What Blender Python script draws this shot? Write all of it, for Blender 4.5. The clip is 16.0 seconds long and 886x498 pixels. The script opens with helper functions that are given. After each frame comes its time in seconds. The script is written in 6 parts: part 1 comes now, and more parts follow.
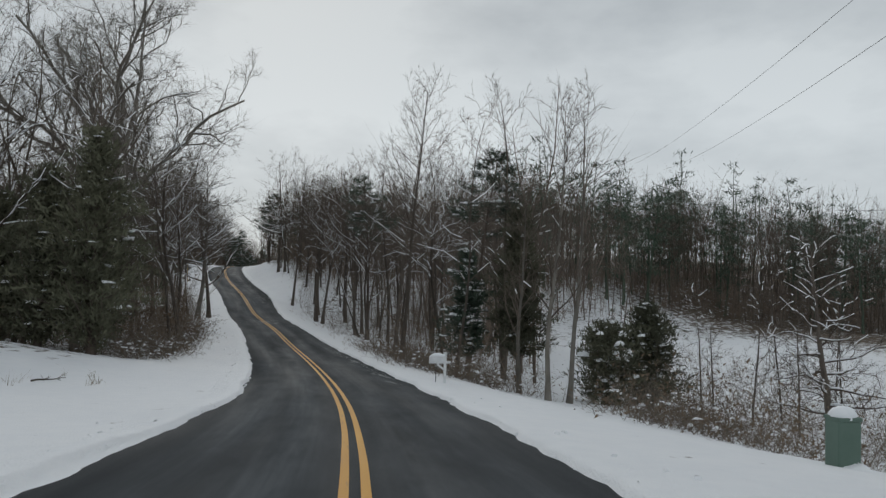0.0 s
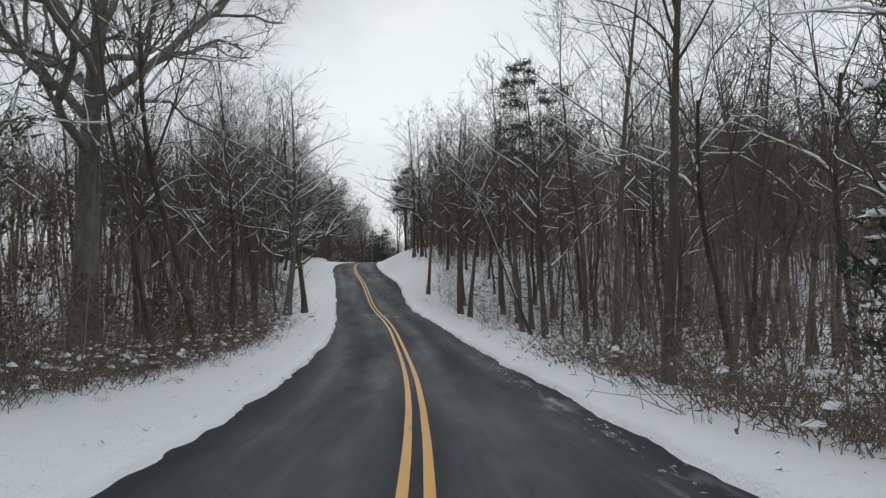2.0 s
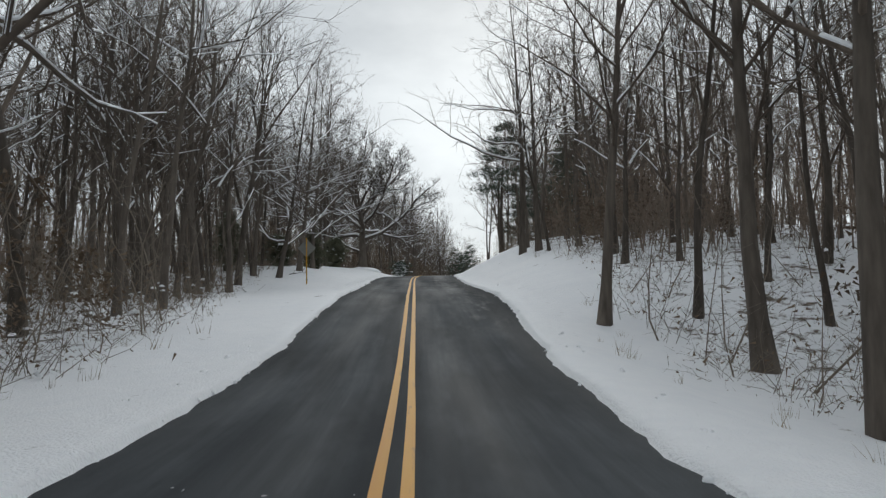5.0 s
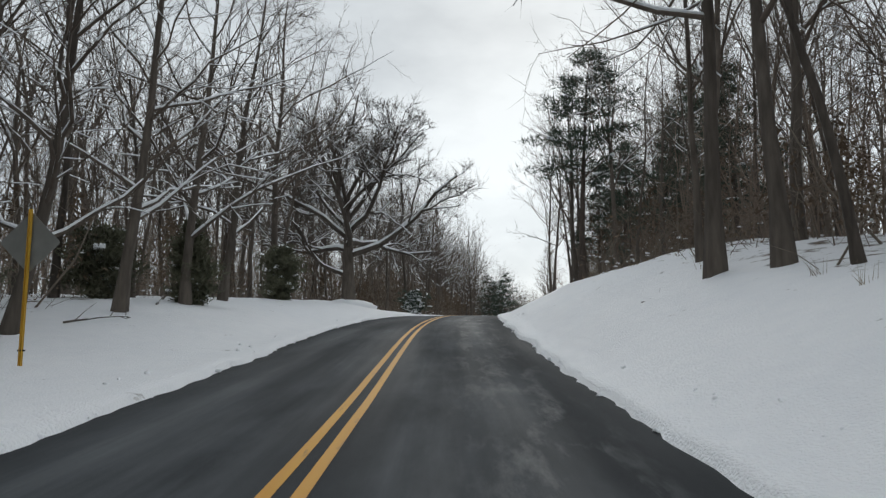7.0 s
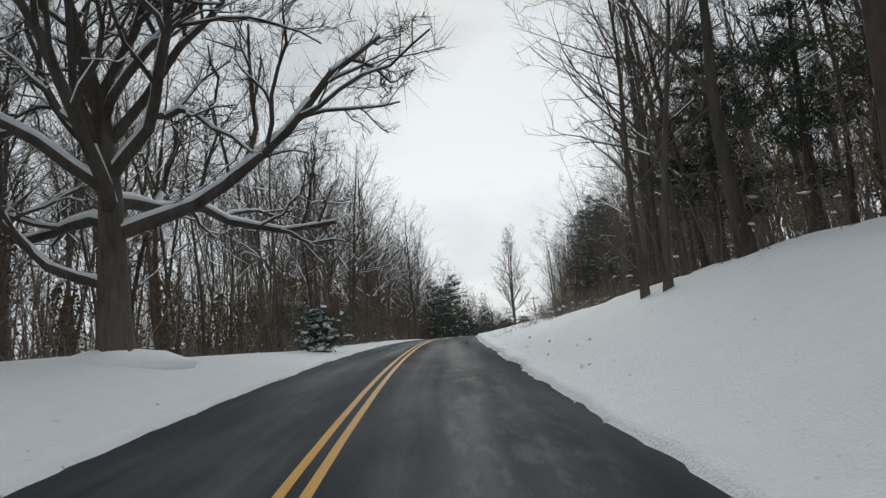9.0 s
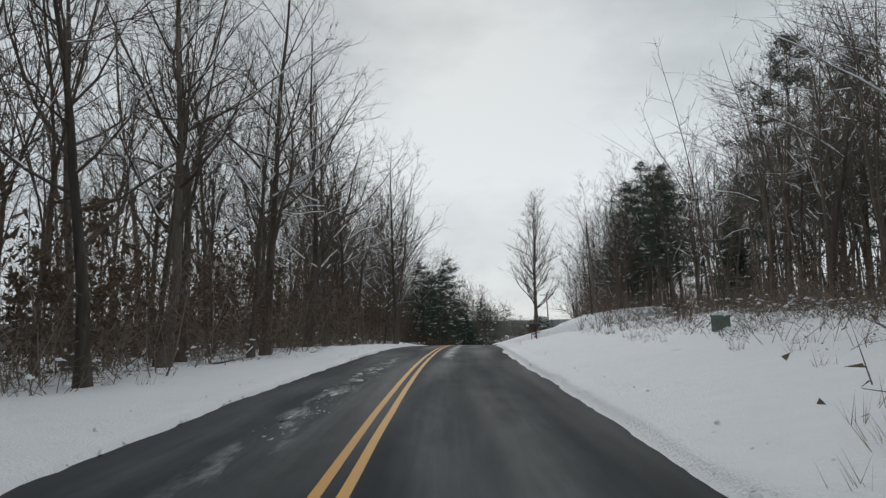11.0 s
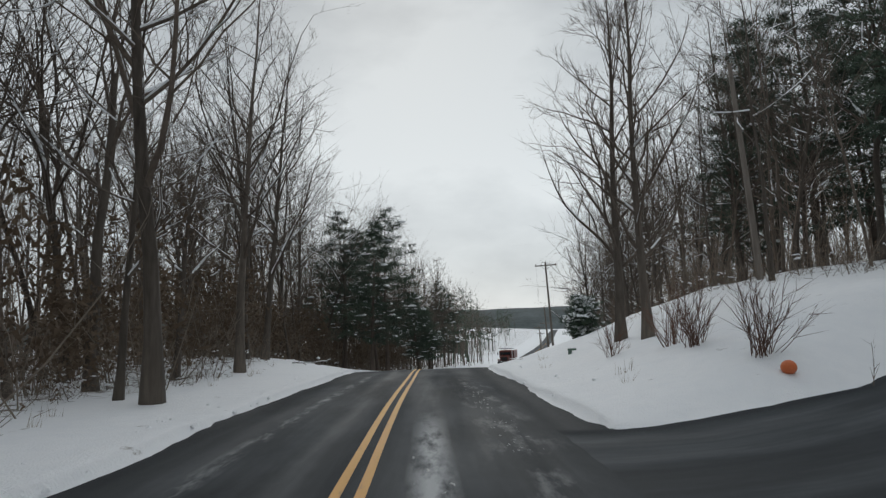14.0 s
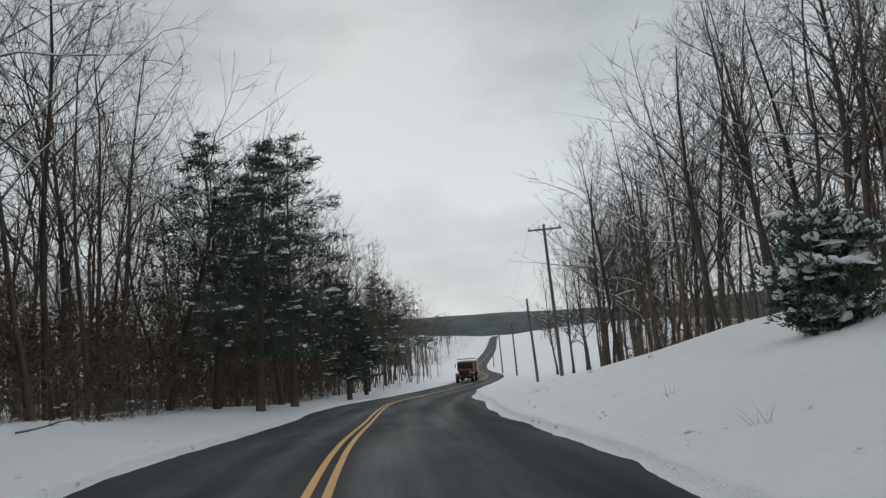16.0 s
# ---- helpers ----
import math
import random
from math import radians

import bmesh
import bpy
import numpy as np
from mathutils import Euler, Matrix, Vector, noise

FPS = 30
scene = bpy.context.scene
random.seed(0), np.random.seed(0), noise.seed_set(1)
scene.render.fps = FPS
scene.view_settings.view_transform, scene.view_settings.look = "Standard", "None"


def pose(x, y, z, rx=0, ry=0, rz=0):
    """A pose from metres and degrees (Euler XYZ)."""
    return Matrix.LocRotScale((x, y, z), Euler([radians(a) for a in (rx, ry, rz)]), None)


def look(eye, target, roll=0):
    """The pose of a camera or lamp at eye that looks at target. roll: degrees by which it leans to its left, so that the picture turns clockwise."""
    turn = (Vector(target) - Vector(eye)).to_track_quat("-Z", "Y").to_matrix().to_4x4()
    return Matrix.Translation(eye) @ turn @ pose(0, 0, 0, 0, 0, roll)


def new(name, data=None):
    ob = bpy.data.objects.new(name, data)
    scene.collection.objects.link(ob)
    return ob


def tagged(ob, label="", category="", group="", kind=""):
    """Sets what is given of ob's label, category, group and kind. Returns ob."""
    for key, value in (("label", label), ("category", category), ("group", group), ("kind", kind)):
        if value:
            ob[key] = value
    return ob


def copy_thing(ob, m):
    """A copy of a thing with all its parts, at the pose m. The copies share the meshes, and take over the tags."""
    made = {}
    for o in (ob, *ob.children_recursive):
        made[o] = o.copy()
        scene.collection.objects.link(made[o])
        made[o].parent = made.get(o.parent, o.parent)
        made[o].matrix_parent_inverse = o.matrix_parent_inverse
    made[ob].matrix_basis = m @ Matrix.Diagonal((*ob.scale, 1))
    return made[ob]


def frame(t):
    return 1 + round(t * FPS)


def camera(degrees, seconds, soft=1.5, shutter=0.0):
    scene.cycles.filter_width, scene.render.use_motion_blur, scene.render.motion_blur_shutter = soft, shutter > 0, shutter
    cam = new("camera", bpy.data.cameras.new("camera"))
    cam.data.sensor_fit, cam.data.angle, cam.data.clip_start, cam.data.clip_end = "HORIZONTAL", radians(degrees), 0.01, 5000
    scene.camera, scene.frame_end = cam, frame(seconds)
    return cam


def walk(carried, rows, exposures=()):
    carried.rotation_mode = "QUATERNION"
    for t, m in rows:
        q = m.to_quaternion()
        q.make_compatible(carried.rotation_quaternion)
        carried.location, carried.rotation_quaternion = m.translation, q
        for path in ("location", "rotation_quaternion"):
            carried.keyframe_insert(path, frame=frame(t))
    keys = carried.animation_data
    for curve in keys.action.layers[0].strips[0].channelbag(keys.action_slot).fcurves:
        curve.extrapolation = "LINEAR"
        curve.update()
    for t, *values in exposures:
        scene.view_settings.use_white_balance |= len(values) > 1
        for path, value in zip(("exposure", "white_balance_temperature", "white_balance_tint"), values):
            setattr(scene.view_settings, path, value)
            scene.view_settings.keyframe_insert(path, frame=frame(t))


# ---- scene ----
cam = camera(64.2, 16.0, soft=1.35)
PATH = [
    (0, (0.000, 0.000, 1.420), (-0.002, 1.999, 1.497), 1.5),
    (0.5, (-0.697, 6.356, 0.710), (-0.918, 8.344, 0.742), 0.8),
    (1, (-1.560, 12.710, 0.051), (-1.912, 14.679, 0.079), 0.1),
    (1.5, (-2.537, 18.948, -0.451), (-2.924, 20.909, -0.386), -0.9),
    (2, (-3.788, 25.188, -1.015), (-4.208, 27.142, -0.937), -1.3),
    (2.5, (-5.261, 31.479, -1.472), (-5.722, 33.423, -1.382), -0.9),
    (3, (-7.012, 37.765, -1.827), (-7.571, 39.683, -1.716), -1.0),
    (3.5, (-8.932, 44.103, -2.074), (-9.512, 46.012, -1.936), -1.3),
    (4, (-11.075, 50.763, -2.150), (-11.678, 52.664, -1.995), -1.3),
    (4.2, (-11.956, 53.459, -2.152), (-12.565, 55.358, -1.994), -1.3),
    (4.7, (-14.173, 60.197, -2.013), (-14.799, 62.090, -1.852), -1.2),
    (5.2, (-16.462, 66.983, -1.907), (-17.124, 68.863, -1.738), -0.9),
    (5.8, (-19.304, 75.190, -1.571), (-20.010, 77.053, -1.389), -0.6),
    (6.3, (-21.750, 82.082, -0.576), (-22.472, 83.938, -0.384), -0.5),
    (6.5, (-22.738, 84.851, -0.436), (-23.463, 86.705, -0.230), -0.6),
    (7, (-25.244, 91.751, 0.020), (-25.968, 93.602, 0.269), 0.0),
    (7.5, (-27.950, 98.704, 0.564), (-28.648, 100.559, 0.854), -0.6),
    (8, (-30.402, 105.351, 1.124), (-31.047, 107.223, 1.433), -0.9),
    (8.5, (-32.951, 112.014, 1.633), (-33.560, 113.900, 1.924), -3.3),
    (9, (-35.292, 118.721, 2.057), (-35.838, 120.628, 2.320), -4.7),
    (9.2, (-36.212, 121.429, 2.210), (-36.741, 123.342, 2.464), -5.0),
    (9.7, (-38.510, 128.317, 2.574), (-39.039, 130.231, 2.820), -4.4),
    (10.2, (-40.779, 135.483, 2.863), (-41.305, 137.397, 3.107), -2.9),
    (10.8, (-43.462, 144.446, 3.161), (-43.985, 146.361, 3.405), -1.2),
    (11.3, (-45.665, 152.221, 3.393), (-46.187, 154.136, 3.636), -0.5),
    (11.5, (-46.534, 155.401, 3.503), (-47.035, 157.320, 3.753), -0.6),
    (12, (-48.753, 163.242, 3.622), (-49.214, 165.172, 3.872), -0.5),
    (12.5, (-50.849, 171.184, 3.820), (-51.268, 173.122, 4.080), -0.5),
    (13, (-52.738, 179.200, 3.872), (-53.130, 181.143, 4.139), -1.1),
    (13.5, (-54.565, 186.989, 4.043), (-54.950, 188.935, 4.298), -0.8),
    (14, (-56.260, 194.843, 3.994), (-56.637, 196.795, 4.208), -2.2),
    (14.5, (-57.971, 202.476, 3.847), (-58.296, 204.443, 4.004), -4.3),
    (15, (-59.651, 209.723, 3.801), (-59.968, 211.690, 3.976), -4.4),
    (15.5, (-61.117, 216.737, 3.646), (-61.378, 218.709, 3.857), -4.1),
    (16, (-62.521, 223.243, 3.429), (-62.710, 225.221, 3.659), -3.9),
]

walk(cam, [(t, look(eye, target, roll)) for t, eye, target, roll in PATH], [(0, -0.16), (1.5, 0.14), (4.2, 0.29), (7, 0.34), (9, 0.2), (12.5, -0.04), (15, -0.03), (16, -0.12)])

# ---- sky and light: a low overcast, brightest ahead near the horizon ----
world = bpy.data.worlds.new("overcast")
scene.world = world
world.use_nodes = True
wn, wl = world.node_tree.nodes, world.node_tree.links
wn.clear()
w_out = wn.new("ShaderNodeOutputWorld")
w_bg = wn.new("ShaderNodeBackground")
w_sky = wn.new("ShaderNodeTexSky")
w_sky.sky_type = "NISHITA"
w_sky.sun_disc = False
w_sky.sun_elevation, w_sky.sun_rotation = radians(28), radians(-14)
w_skyk = wn.new("ShaderNodeVectorMath")
w_skyk.operation = "SCALE"
w_skyk.inputs["Scale"].default_value = 0.05
w_tc = wn.new("ShaderNodeTexCoord")
w_map = wn.new("ShaderNodeMapping")
w_map.inputs["Scale"].default_value = (1.0, 1.0, 2.2)
w_noise = wn.new("ShaderNodeTexNoise")
w_noise.inputs["Scale"].default_value = 1.7
w_noise.inputs["Detail"].default_value = 7.0
w_noise.inputs["Roughness"].default_value = 0.55
w_ramp = wn.new("ShaderNodeValToRGB")
w_ramp.color_ramp.elements[0].position, w_ramp.color_ramp.elements[0].color = 0.33, (0.345, 0.385, 0.42, 1)
w_ramp.color_ramp.elements[1].position, w_ramp.color_ramp.elements[1].color = 0.65, (0.71, 0.76, 0.785, 1)
w_sep = wn.new("ShaderNodeSeparateXYZ")
w_ahead = wn.new("ShaderNodeMapRange")
w_ahead.inputs["From Min"].default_value, w_ahead.inputs["From Max"].default_value = 0.0, 0.42
w_ahead.inputs["To Min"].default_value, w_ahead.inputs["To Max"].default_value = 1.22, 0.92
# an overcast sky grows brighter towards the zenith
w_high = wn.new("ShaderNodeMapRange")
w_high.interpolation_type = "SMOOTHSTEP"
w_high.inputs["From Min"].default_value, w_high.inputs["From Max"].default_value = 0.4, 1.0
w_high.inputs["To Min"].default_value, w_high.inputs["To Max"].default_value = 1.0, 1.2
w_grade = wn.new("ShaderNodeMath")
w_grade.operation = "MULTIPLY"
w_mul = wn.new("ShaderNodeVectorMath")
w_mul.operation = "SCALE"
w_mix = wn.new("ShaderNodeMix")
w_mix.data_type = "RGBA"
w_mix.inputs["Factor"].default_value = 0.9
wl.new(w_tc.outputs["Generated"], w_map.inputs["Vector"])
wl.new(w_map.outputs["Vector"], w_noise.inputs["Vector"])
wl.new(w_noise.outputs["Fac"], w_ramp.inputs["Fac"])
wl.new(w_tc.outputs["Generated"], w_sep.inputs["Vector"])
wl.new(w_sep.outputs["Z"], w_ahead.inputs["Value"])
wl.new(w_ramp.outputs["Color"], w_mul.inputs[0])
wl.new(w_sep.outputs["Z"], w_high.inputs["Value"])
wl.new(w_ahead.outputs["Result"], w_grade.inputs[0])
wl.new(w_high.outputs["Result"], w_grade.inputs[1])
wl.new(w_grade.outputs["Value"], w_mul.inputs["Scale"])
wl.new(w_sky.outputs["Color"], w_skyk.inputs[0])
wl.new(w_skyk.outputs["Vector"], w_mix.inputs["A"])
wl.new(w_mul.outputs["Vector"], w_mix.inputs["B"])
wl.new(w_mix.outputs["Result"], w_bg.inputs["Color"])
wl.new(w_bg.outputs["Background"], w_out.inputs["Surface"])

sun = new("sun", bpy.data.lights.new("sun", "SUN"))
sun.data.energy, sun.data.angle, sun.data.color = 0.5, radians(25), (1.0, 0.985, 0.94)
sun.matrix_world = look((-20, 100, 90), (-20 + 22, 100 - 90, 40))

# ---- materials ----


def shader(name, rough=0.8, metal=0.0, spec=0.3):
    m = bpy.data.materials.new(name)
    m.use_nodes = True
    nt = m.node_tree
    b = nt.nodes["Principled BSDF"]
    b.inputs["Roughness"].default_value = rough
    b.inputs["Metallic"].default_value = metal
    b.inputs["Specular IOR Level"].default_value = spec
    return m, nt, b


def tex(nt, scale, detail=4.0, coord="Object", stretch=(1, 1, 1), rough=0.55):
    tc, mp, n = nt.nodes.new("ShaderNodeTexCoord"), nt.nodes.new("ShaderNodeMapping"), nt.nodes.new("ShaderNodeTexNoise")
    mp.inputs["Scale"].default_value = stretch
    n.inputs["Scale"].default_value, n.inputs["Detail"].default_value, n.inputs["Roughness"].default_value = scale, detail, rough
    nt.links.new(tc.outputs[coord], mp.inputs["Vector"])
    nt.links.new(mp.outputs["Vector"], n.inputs["Vector"])
    return n.outputs["Fac"]


def ramp(nt, fac, *stops):
    r = nt.nodes.new("ShaderNodeValToRGB")
    e = r.color_ramp.elements
    while len(e) < len(stops):
        e.new(0.5)
    for k, (p, c) in enumerate(stops):
        e[k].position = p
        e[k].color = (*c, 1) if isinstance(c, tuple) else (c, c, c, 1)
    nt.links.new(fac, r.inputs["Fac"])
    return r.outputs["Color"]


def mixc(nt, fac, a, b, how="MIX"):
    m = nt.nodes.new("ShaderNodeMix")
    m.data_type, m.blend_type = "RGBA", how
    for sock, v in (("Factor", fac), ("A", a), ("B", b)):
        if isinstance(v, (int, float)):
            m.inputs[sock].default_value = v
        elif isinstance(v, tuple):
            m.inputs[sock].default_value = (*v, 1)
        else:
            nt.links.new(v, m.inputs[sock])
    return m.outputs["Result"]


def bump(nt, b, height, strength, distance):
    n = nt.nodes.new("ShaderNodeBump")
    n.inputs["Strength"].default_value, n.inputs["Distance"].default_value = strength, distance
    nt.links.new(height, n.inputs["Height"])
    nt.links.new(n.outputs["Normal"], b.inputs["Normal"])


def paint(nt, b, colour):
    nt.links.new(colour, b.inputs["Base Color"])


def simple(name, lo, hi, scale, rough=0.8, stretch=(1, 1, 1), relief=0.3, depth=0.01, metal=0.0, spec=0.3, vary=0.25):
    """A surface of one colour that wanders between lo and hi, with fine relief, and differs a little from object to object."""
    m, nt, b = shader(name, rough, metal, spec)
    f = tex(nt, scale, 6.0, "Object", stretch)
    g = tex(nt, scale * 0.13, 3.0, "Object", stretch)
    c = mixc(nt, 0.5, ramp(nt, f, (0.3, lo), (0.7, hi)), ramp(nt, g, (0.35, lo), (0.65, hi)))
    info, hsv = nt.nodes.new("ShaderNodeObjectInfo"), nt.nodes.new("ShaderNodeHueSaturation")
    rng_ = nt.nodes.new("ShaderNodeMapRange")
    rng_.inputs["To Min"].default_value, rng_.inputs["To Max"].default_value = 1 - vary, 1 + vary
    nt.links.new(info.outputs["Random"], rng_.inputs["Value"])
    nt.links.new(rng_.outputs["Result"], hsv.inputs["Value"])
    nt.links.new(c, hsv.inputs["Color"])
    paint(nt, b, hsv.outputs["Color"])
    if relief:
        bump(nt, b, f, relief, depth)
    return m


BARK = simple("bark", (0.056, 0.046, 0.038), (0.16, 0.134, 0.111), 9.0, 0.9, (1, 1, 0.18), 0.7, 0.02)
BARK_PALE = simple("pale_bark", (0.09, 0.08, 0.068), (0.26, 0.24, 0.21), 5.0, 0.85, (1, 1, 0.3), 0.5, 0.015)
TWIG = simple("twig", (0.078, 0.061, 0.049), (0.17, 0.138, 0.112), 6.0, 0.9, relief=0)
PINE_BARK = simple("pine_bark", (0.05, 0.04, 0.034), (0.13, 0.10, 0.08), 8.0, 0.9, (1, 1, 0.35), 0.7, 0.02)
NEEDLE = simple("needles", (0.035, 0.055, 0.040), (0.085, 0.115, 0.078), 3.0, 0.65, relief=0)
CEDAR_LEAF = simple("cedar_foliage", (0.062, 0.066, 0.043), (0.145, 0.142, 0.092), 2.6, 0.75, relief=0)
BRUSH = simple("dry_brush", (0.13, 0.107, 0.086), (0.26, 0.218, 0.176), 1.2, 0.9, relief=0)
UNDERWOOD = simple("underwood", (0.14, 0.105, 0.082), (0.27, 0.21, 0.165), 0.9, 0.9, relief=0)
DEAD_LEAF = simple("dead_leaves", (0.10, 0.068, 0.046), (0.22, 0.16, 0.108), 1.5, 0.85, relief=0)
DRY_GRASS = simple("dry_grass", (0.16, 0.12, 0.07), (0.32, 0.25, 0.16), 2.0, 0.85, relief=0)
SNOW_CAP = simple("lying_snow", (0.82, 0.84, 0.87), (0.91, 0.915, 0.925), 8.0, 0.7, relief=0.3, depth=0.01, vary=0.04)
SLUSH = simple("slush", (0.12, 0.125, 0.13), (0.42, 0.43, 0.44), 3.0, 0.5, relief=0.4, depth=0.006, vary=0.02)
DIRTY_SNOW = simple("dirty_snow", (0.36, 0.35, 0.33), (0.74, 0.74, 0.75), 5.0, 0.7, relief=0.4, depth=0.01, vary=0.04)
POLE_WOOD = simple("weathered_pole", (0.12, 0.10, 0.085), (0.26, 0.23, 0.2), 7.0, 0.85, (1, 1, 0.12), 0.5, 0.01, vary=0.1)
GREEN_METAL = simple("green_enamel", (0.075, 0.13, 0.10), (0.12, 0.18, 0.145), 3.0, 0.5, relief=0.1, depth=0.002, spec=0.5, vary=0.05)
WHITE_PAINT = simple("white_paint", (0.62, 0.63, 0.64), (0.8, 0.8, 0.8), 5.0, 0.5, relief=0.1, depth=0.003, vary=0.03)
BLACK_METAL = simple("black_metal", (0.012, 0.012, 0.013), (0.035, 0.035, 0.036), 6.0, 0.45, relief=0.1, depth=0.002, spec=0.5, vary=0.05)
ALUMINIUM = simple("sign_back", (0.17, 0.17, 0.155), (0.25, 0.25, 0.23), 4.0, 0.55, relief=0.1, depth=0.002, metal=0.3, vary=0.05)
YELLOW_POST = simple("yellow_post", (0.5, 0.29, 0.03), (0.66, 0.4, 0.06), 6.0, 0.55, relief=0.2, depth=0.002, vary=0.05)
TRUCK_RED = simple("red_enamel", (0.10, 0.02, 0.012), (0.19, 0.035, 0.018), 2.0, 0.4, relief=0, spec=0.5, vary=0.02)
RUBBER = simple("rubber", (0.012, 0.012, 0.012), (0.03, 0.03, 0.03), 9.0, 0.85, vary=0.05)
GLASS_DARK = simple("dark_windscreen", (0.01, 0.012, 0.014), (0.02, 0.024, 0.028), 1.0, 0.08, relief=0, spec=0.6, vary=0.02)
CHROME = simple("chrome", (0.5, 0.5, 0.5), (0.65, 0.65, 0.65), 3.0, 0.25, relief=0, metal=1.0, vary=0.02)
LAMP_AMBER = simple("amber_lens", (0.5, 0.18, 0.02), (0.6, 0.24, 0.03), 4.0, 0.3, relief=0, spec=0.5, vary=0.02)
ORANGE = simple("orange_reflector", (0.55, 0.12, 0.03), (0.68, 0.17, 0.05), 14.0, 0.4, relief=0.2, depth=0.003, spec=0.5, vary=0.02)
RED_TWIG = simple("reddish_twigs", (0.10, 0.055, 0.04), (0.19, 0.11, 0.08), 3.0, 0.85, relief=0)
BARN_WALL = simple("barn_boards", (0.14, 0.12, 0.11), (0.24, 0.21, 0.19), 1.5, 0.85, (6, 6, 0.3), 0.2, 0.01, vary=0.05)
# wood of the ridge: distance haze is painted in as a blue-grey tone
HAZY_WOOD = simple("far_woodland", (0.045, 0.058, 0.058), (0.115, 0.135, 0.14), 0.06, 0.95, (1, 1, 0.5), relief=0, vary=0.05)

# snow, with leaf litter showing through under the trees
SNOW, nt, b = shader("snow_ground", 0.65, spec=0.25)
broad, fine, grain = tex(nt, 0.22, 5.0), tex(nt, 2.4, 6.0), tex(nt, 26.0, 3.0)
snow_c = mixc(nt, 0.5, ramp(nt, broad, (0.3, (0.775, 0.79, 0.82)), (0.7, (0.85, 0.855, 0.87))), ramp(nt, fine, (0.3, (0.785, 0.80, 0.825)), (0.7, (0.86, 0.865, 0.875))))
litter_c = ramp(nt, tex(nt, 7.0, 5.0), (0.3, (0.045, 0.032, 0.022)), (0.7, (0.17, 0.125, 0.085)))
attr = nt.nodes.new("ShaderNodeAttribute")
attr.attribute_name = "litter"
mul = nt.nodes.new("ShaderNodeMath")
mul.operation = "MULTIPLY_ADD"
nt.links.new(attr.outputs["Fac"], mul.inputs[0])
mul.inputs[1].default_value = 0.34
nt.links.new(tex(nt, 1.3, 8.0, rough=0.7), mul.inputs[2])
mask = ramp(nt, mul.outputs["Value"], (0.66, 0.0), (0.74, 1.0))
paint(nt, b, mixc(nt, mask, snow_c, litter_c))
add = nt.nodes.new("ShaderNodeMath")
add.operation = "ADD"
nt.links.new(fine, add.inputs[0])
nt.links.new(grain, add.inputs[1])
bump(nt, b, add.outputs["Value"], 0.65, 0.06)

# asphalt: dark and damp towards the edges, with cloudy patches of dried salt where the tyres run
ASPHALT, nt, b = shader("asphalt", 0.85, spec=0.12)
cloud = tex(nt, 1.0, 7.0, "UV", (0.55, 0.16, 1), 0.62)
drift = tex(nt, 1.0, 5.0, "UV", (0.9, 0.035, 1), 0.55)
hair = tex(nt, 1.0, 6.0, "UV", (7.0, 0.22, 1), 0.7)
grit = tex(nt, 90.0, 3.0, "UV")
damp = tex(nt, 1.0, 4.0, "UV", (0.9, 0.05, 1))
base = ramp(nt, cloud, (0.3, (0.020, 0.024, 0.0275)), (0.7, (0.034, 0.039, 0.044)))
# the tracks lie 0.8 and 2.2 m from the middle of the road; the edges stay dark
uv, sep, side, track = nt.nodes.new("ShaderNodeTexCoord"), nt.nodes.new("ShaderNodeSeparateXYZ"), nt.nodes.new("ShaderNodeMath"), nt.nodes.new("ShaderNodeMath")
nt.links.new(uv.outputs["UV"], sep.inputs["Vector"])
side.operation = "ABSOLUTE"
nt.links.new(sep.outputs["X"], side.inputs[0])
track.operation = "DIVIDE"
nt.links.new(side.outputs["Value"], track.inputs[0])
track.inputs[1].default_value = 3.2
band = ramp(nt, track.outputs["Value"], (0.07, 0.25), (0.24, 0.95), (0.44, 0.45), (0.62, 0.8), (0.86, 0.0))
salt = mixc(nt, 0.5, ramp(nt, cloud, (0.42, 0.0), (0.66, 1.0)), ramp(nt, drift, (0.38, 0.0), (0.66, 1.0)))
salt = mixc(nt, 1.0, salt, band, "MULTIPLY")
salt = mixc(nt, 0.45, salt, ramp(nt, hair, (0.35, 0.35), (0.65, 1.5)), "MULTIPLY")
base = mixc(nt, salt, base, (0.125, 0.135, 0.145))


def window(value, *stops):
    """1 between the inner stops of a length, fading to 0 at the outer ones."""
    m = nt.nodes.new("ShaderNodeMapRange")
    m.inputs["From Min"].default_value, m.inputs["From Max"].default_value = stops[0], stops[-1]
    nt.links.new(value, m.inputs["Value"])
    w = stops[-1] - stops[0]
    return ramp(nt, m.outputs["Result"], (0.0, 0.0), ((stops[1] - stops[0]) / w, 1.0), ((stops[2] - stops[0]) / w, 1.0), (1.0, 0.0))


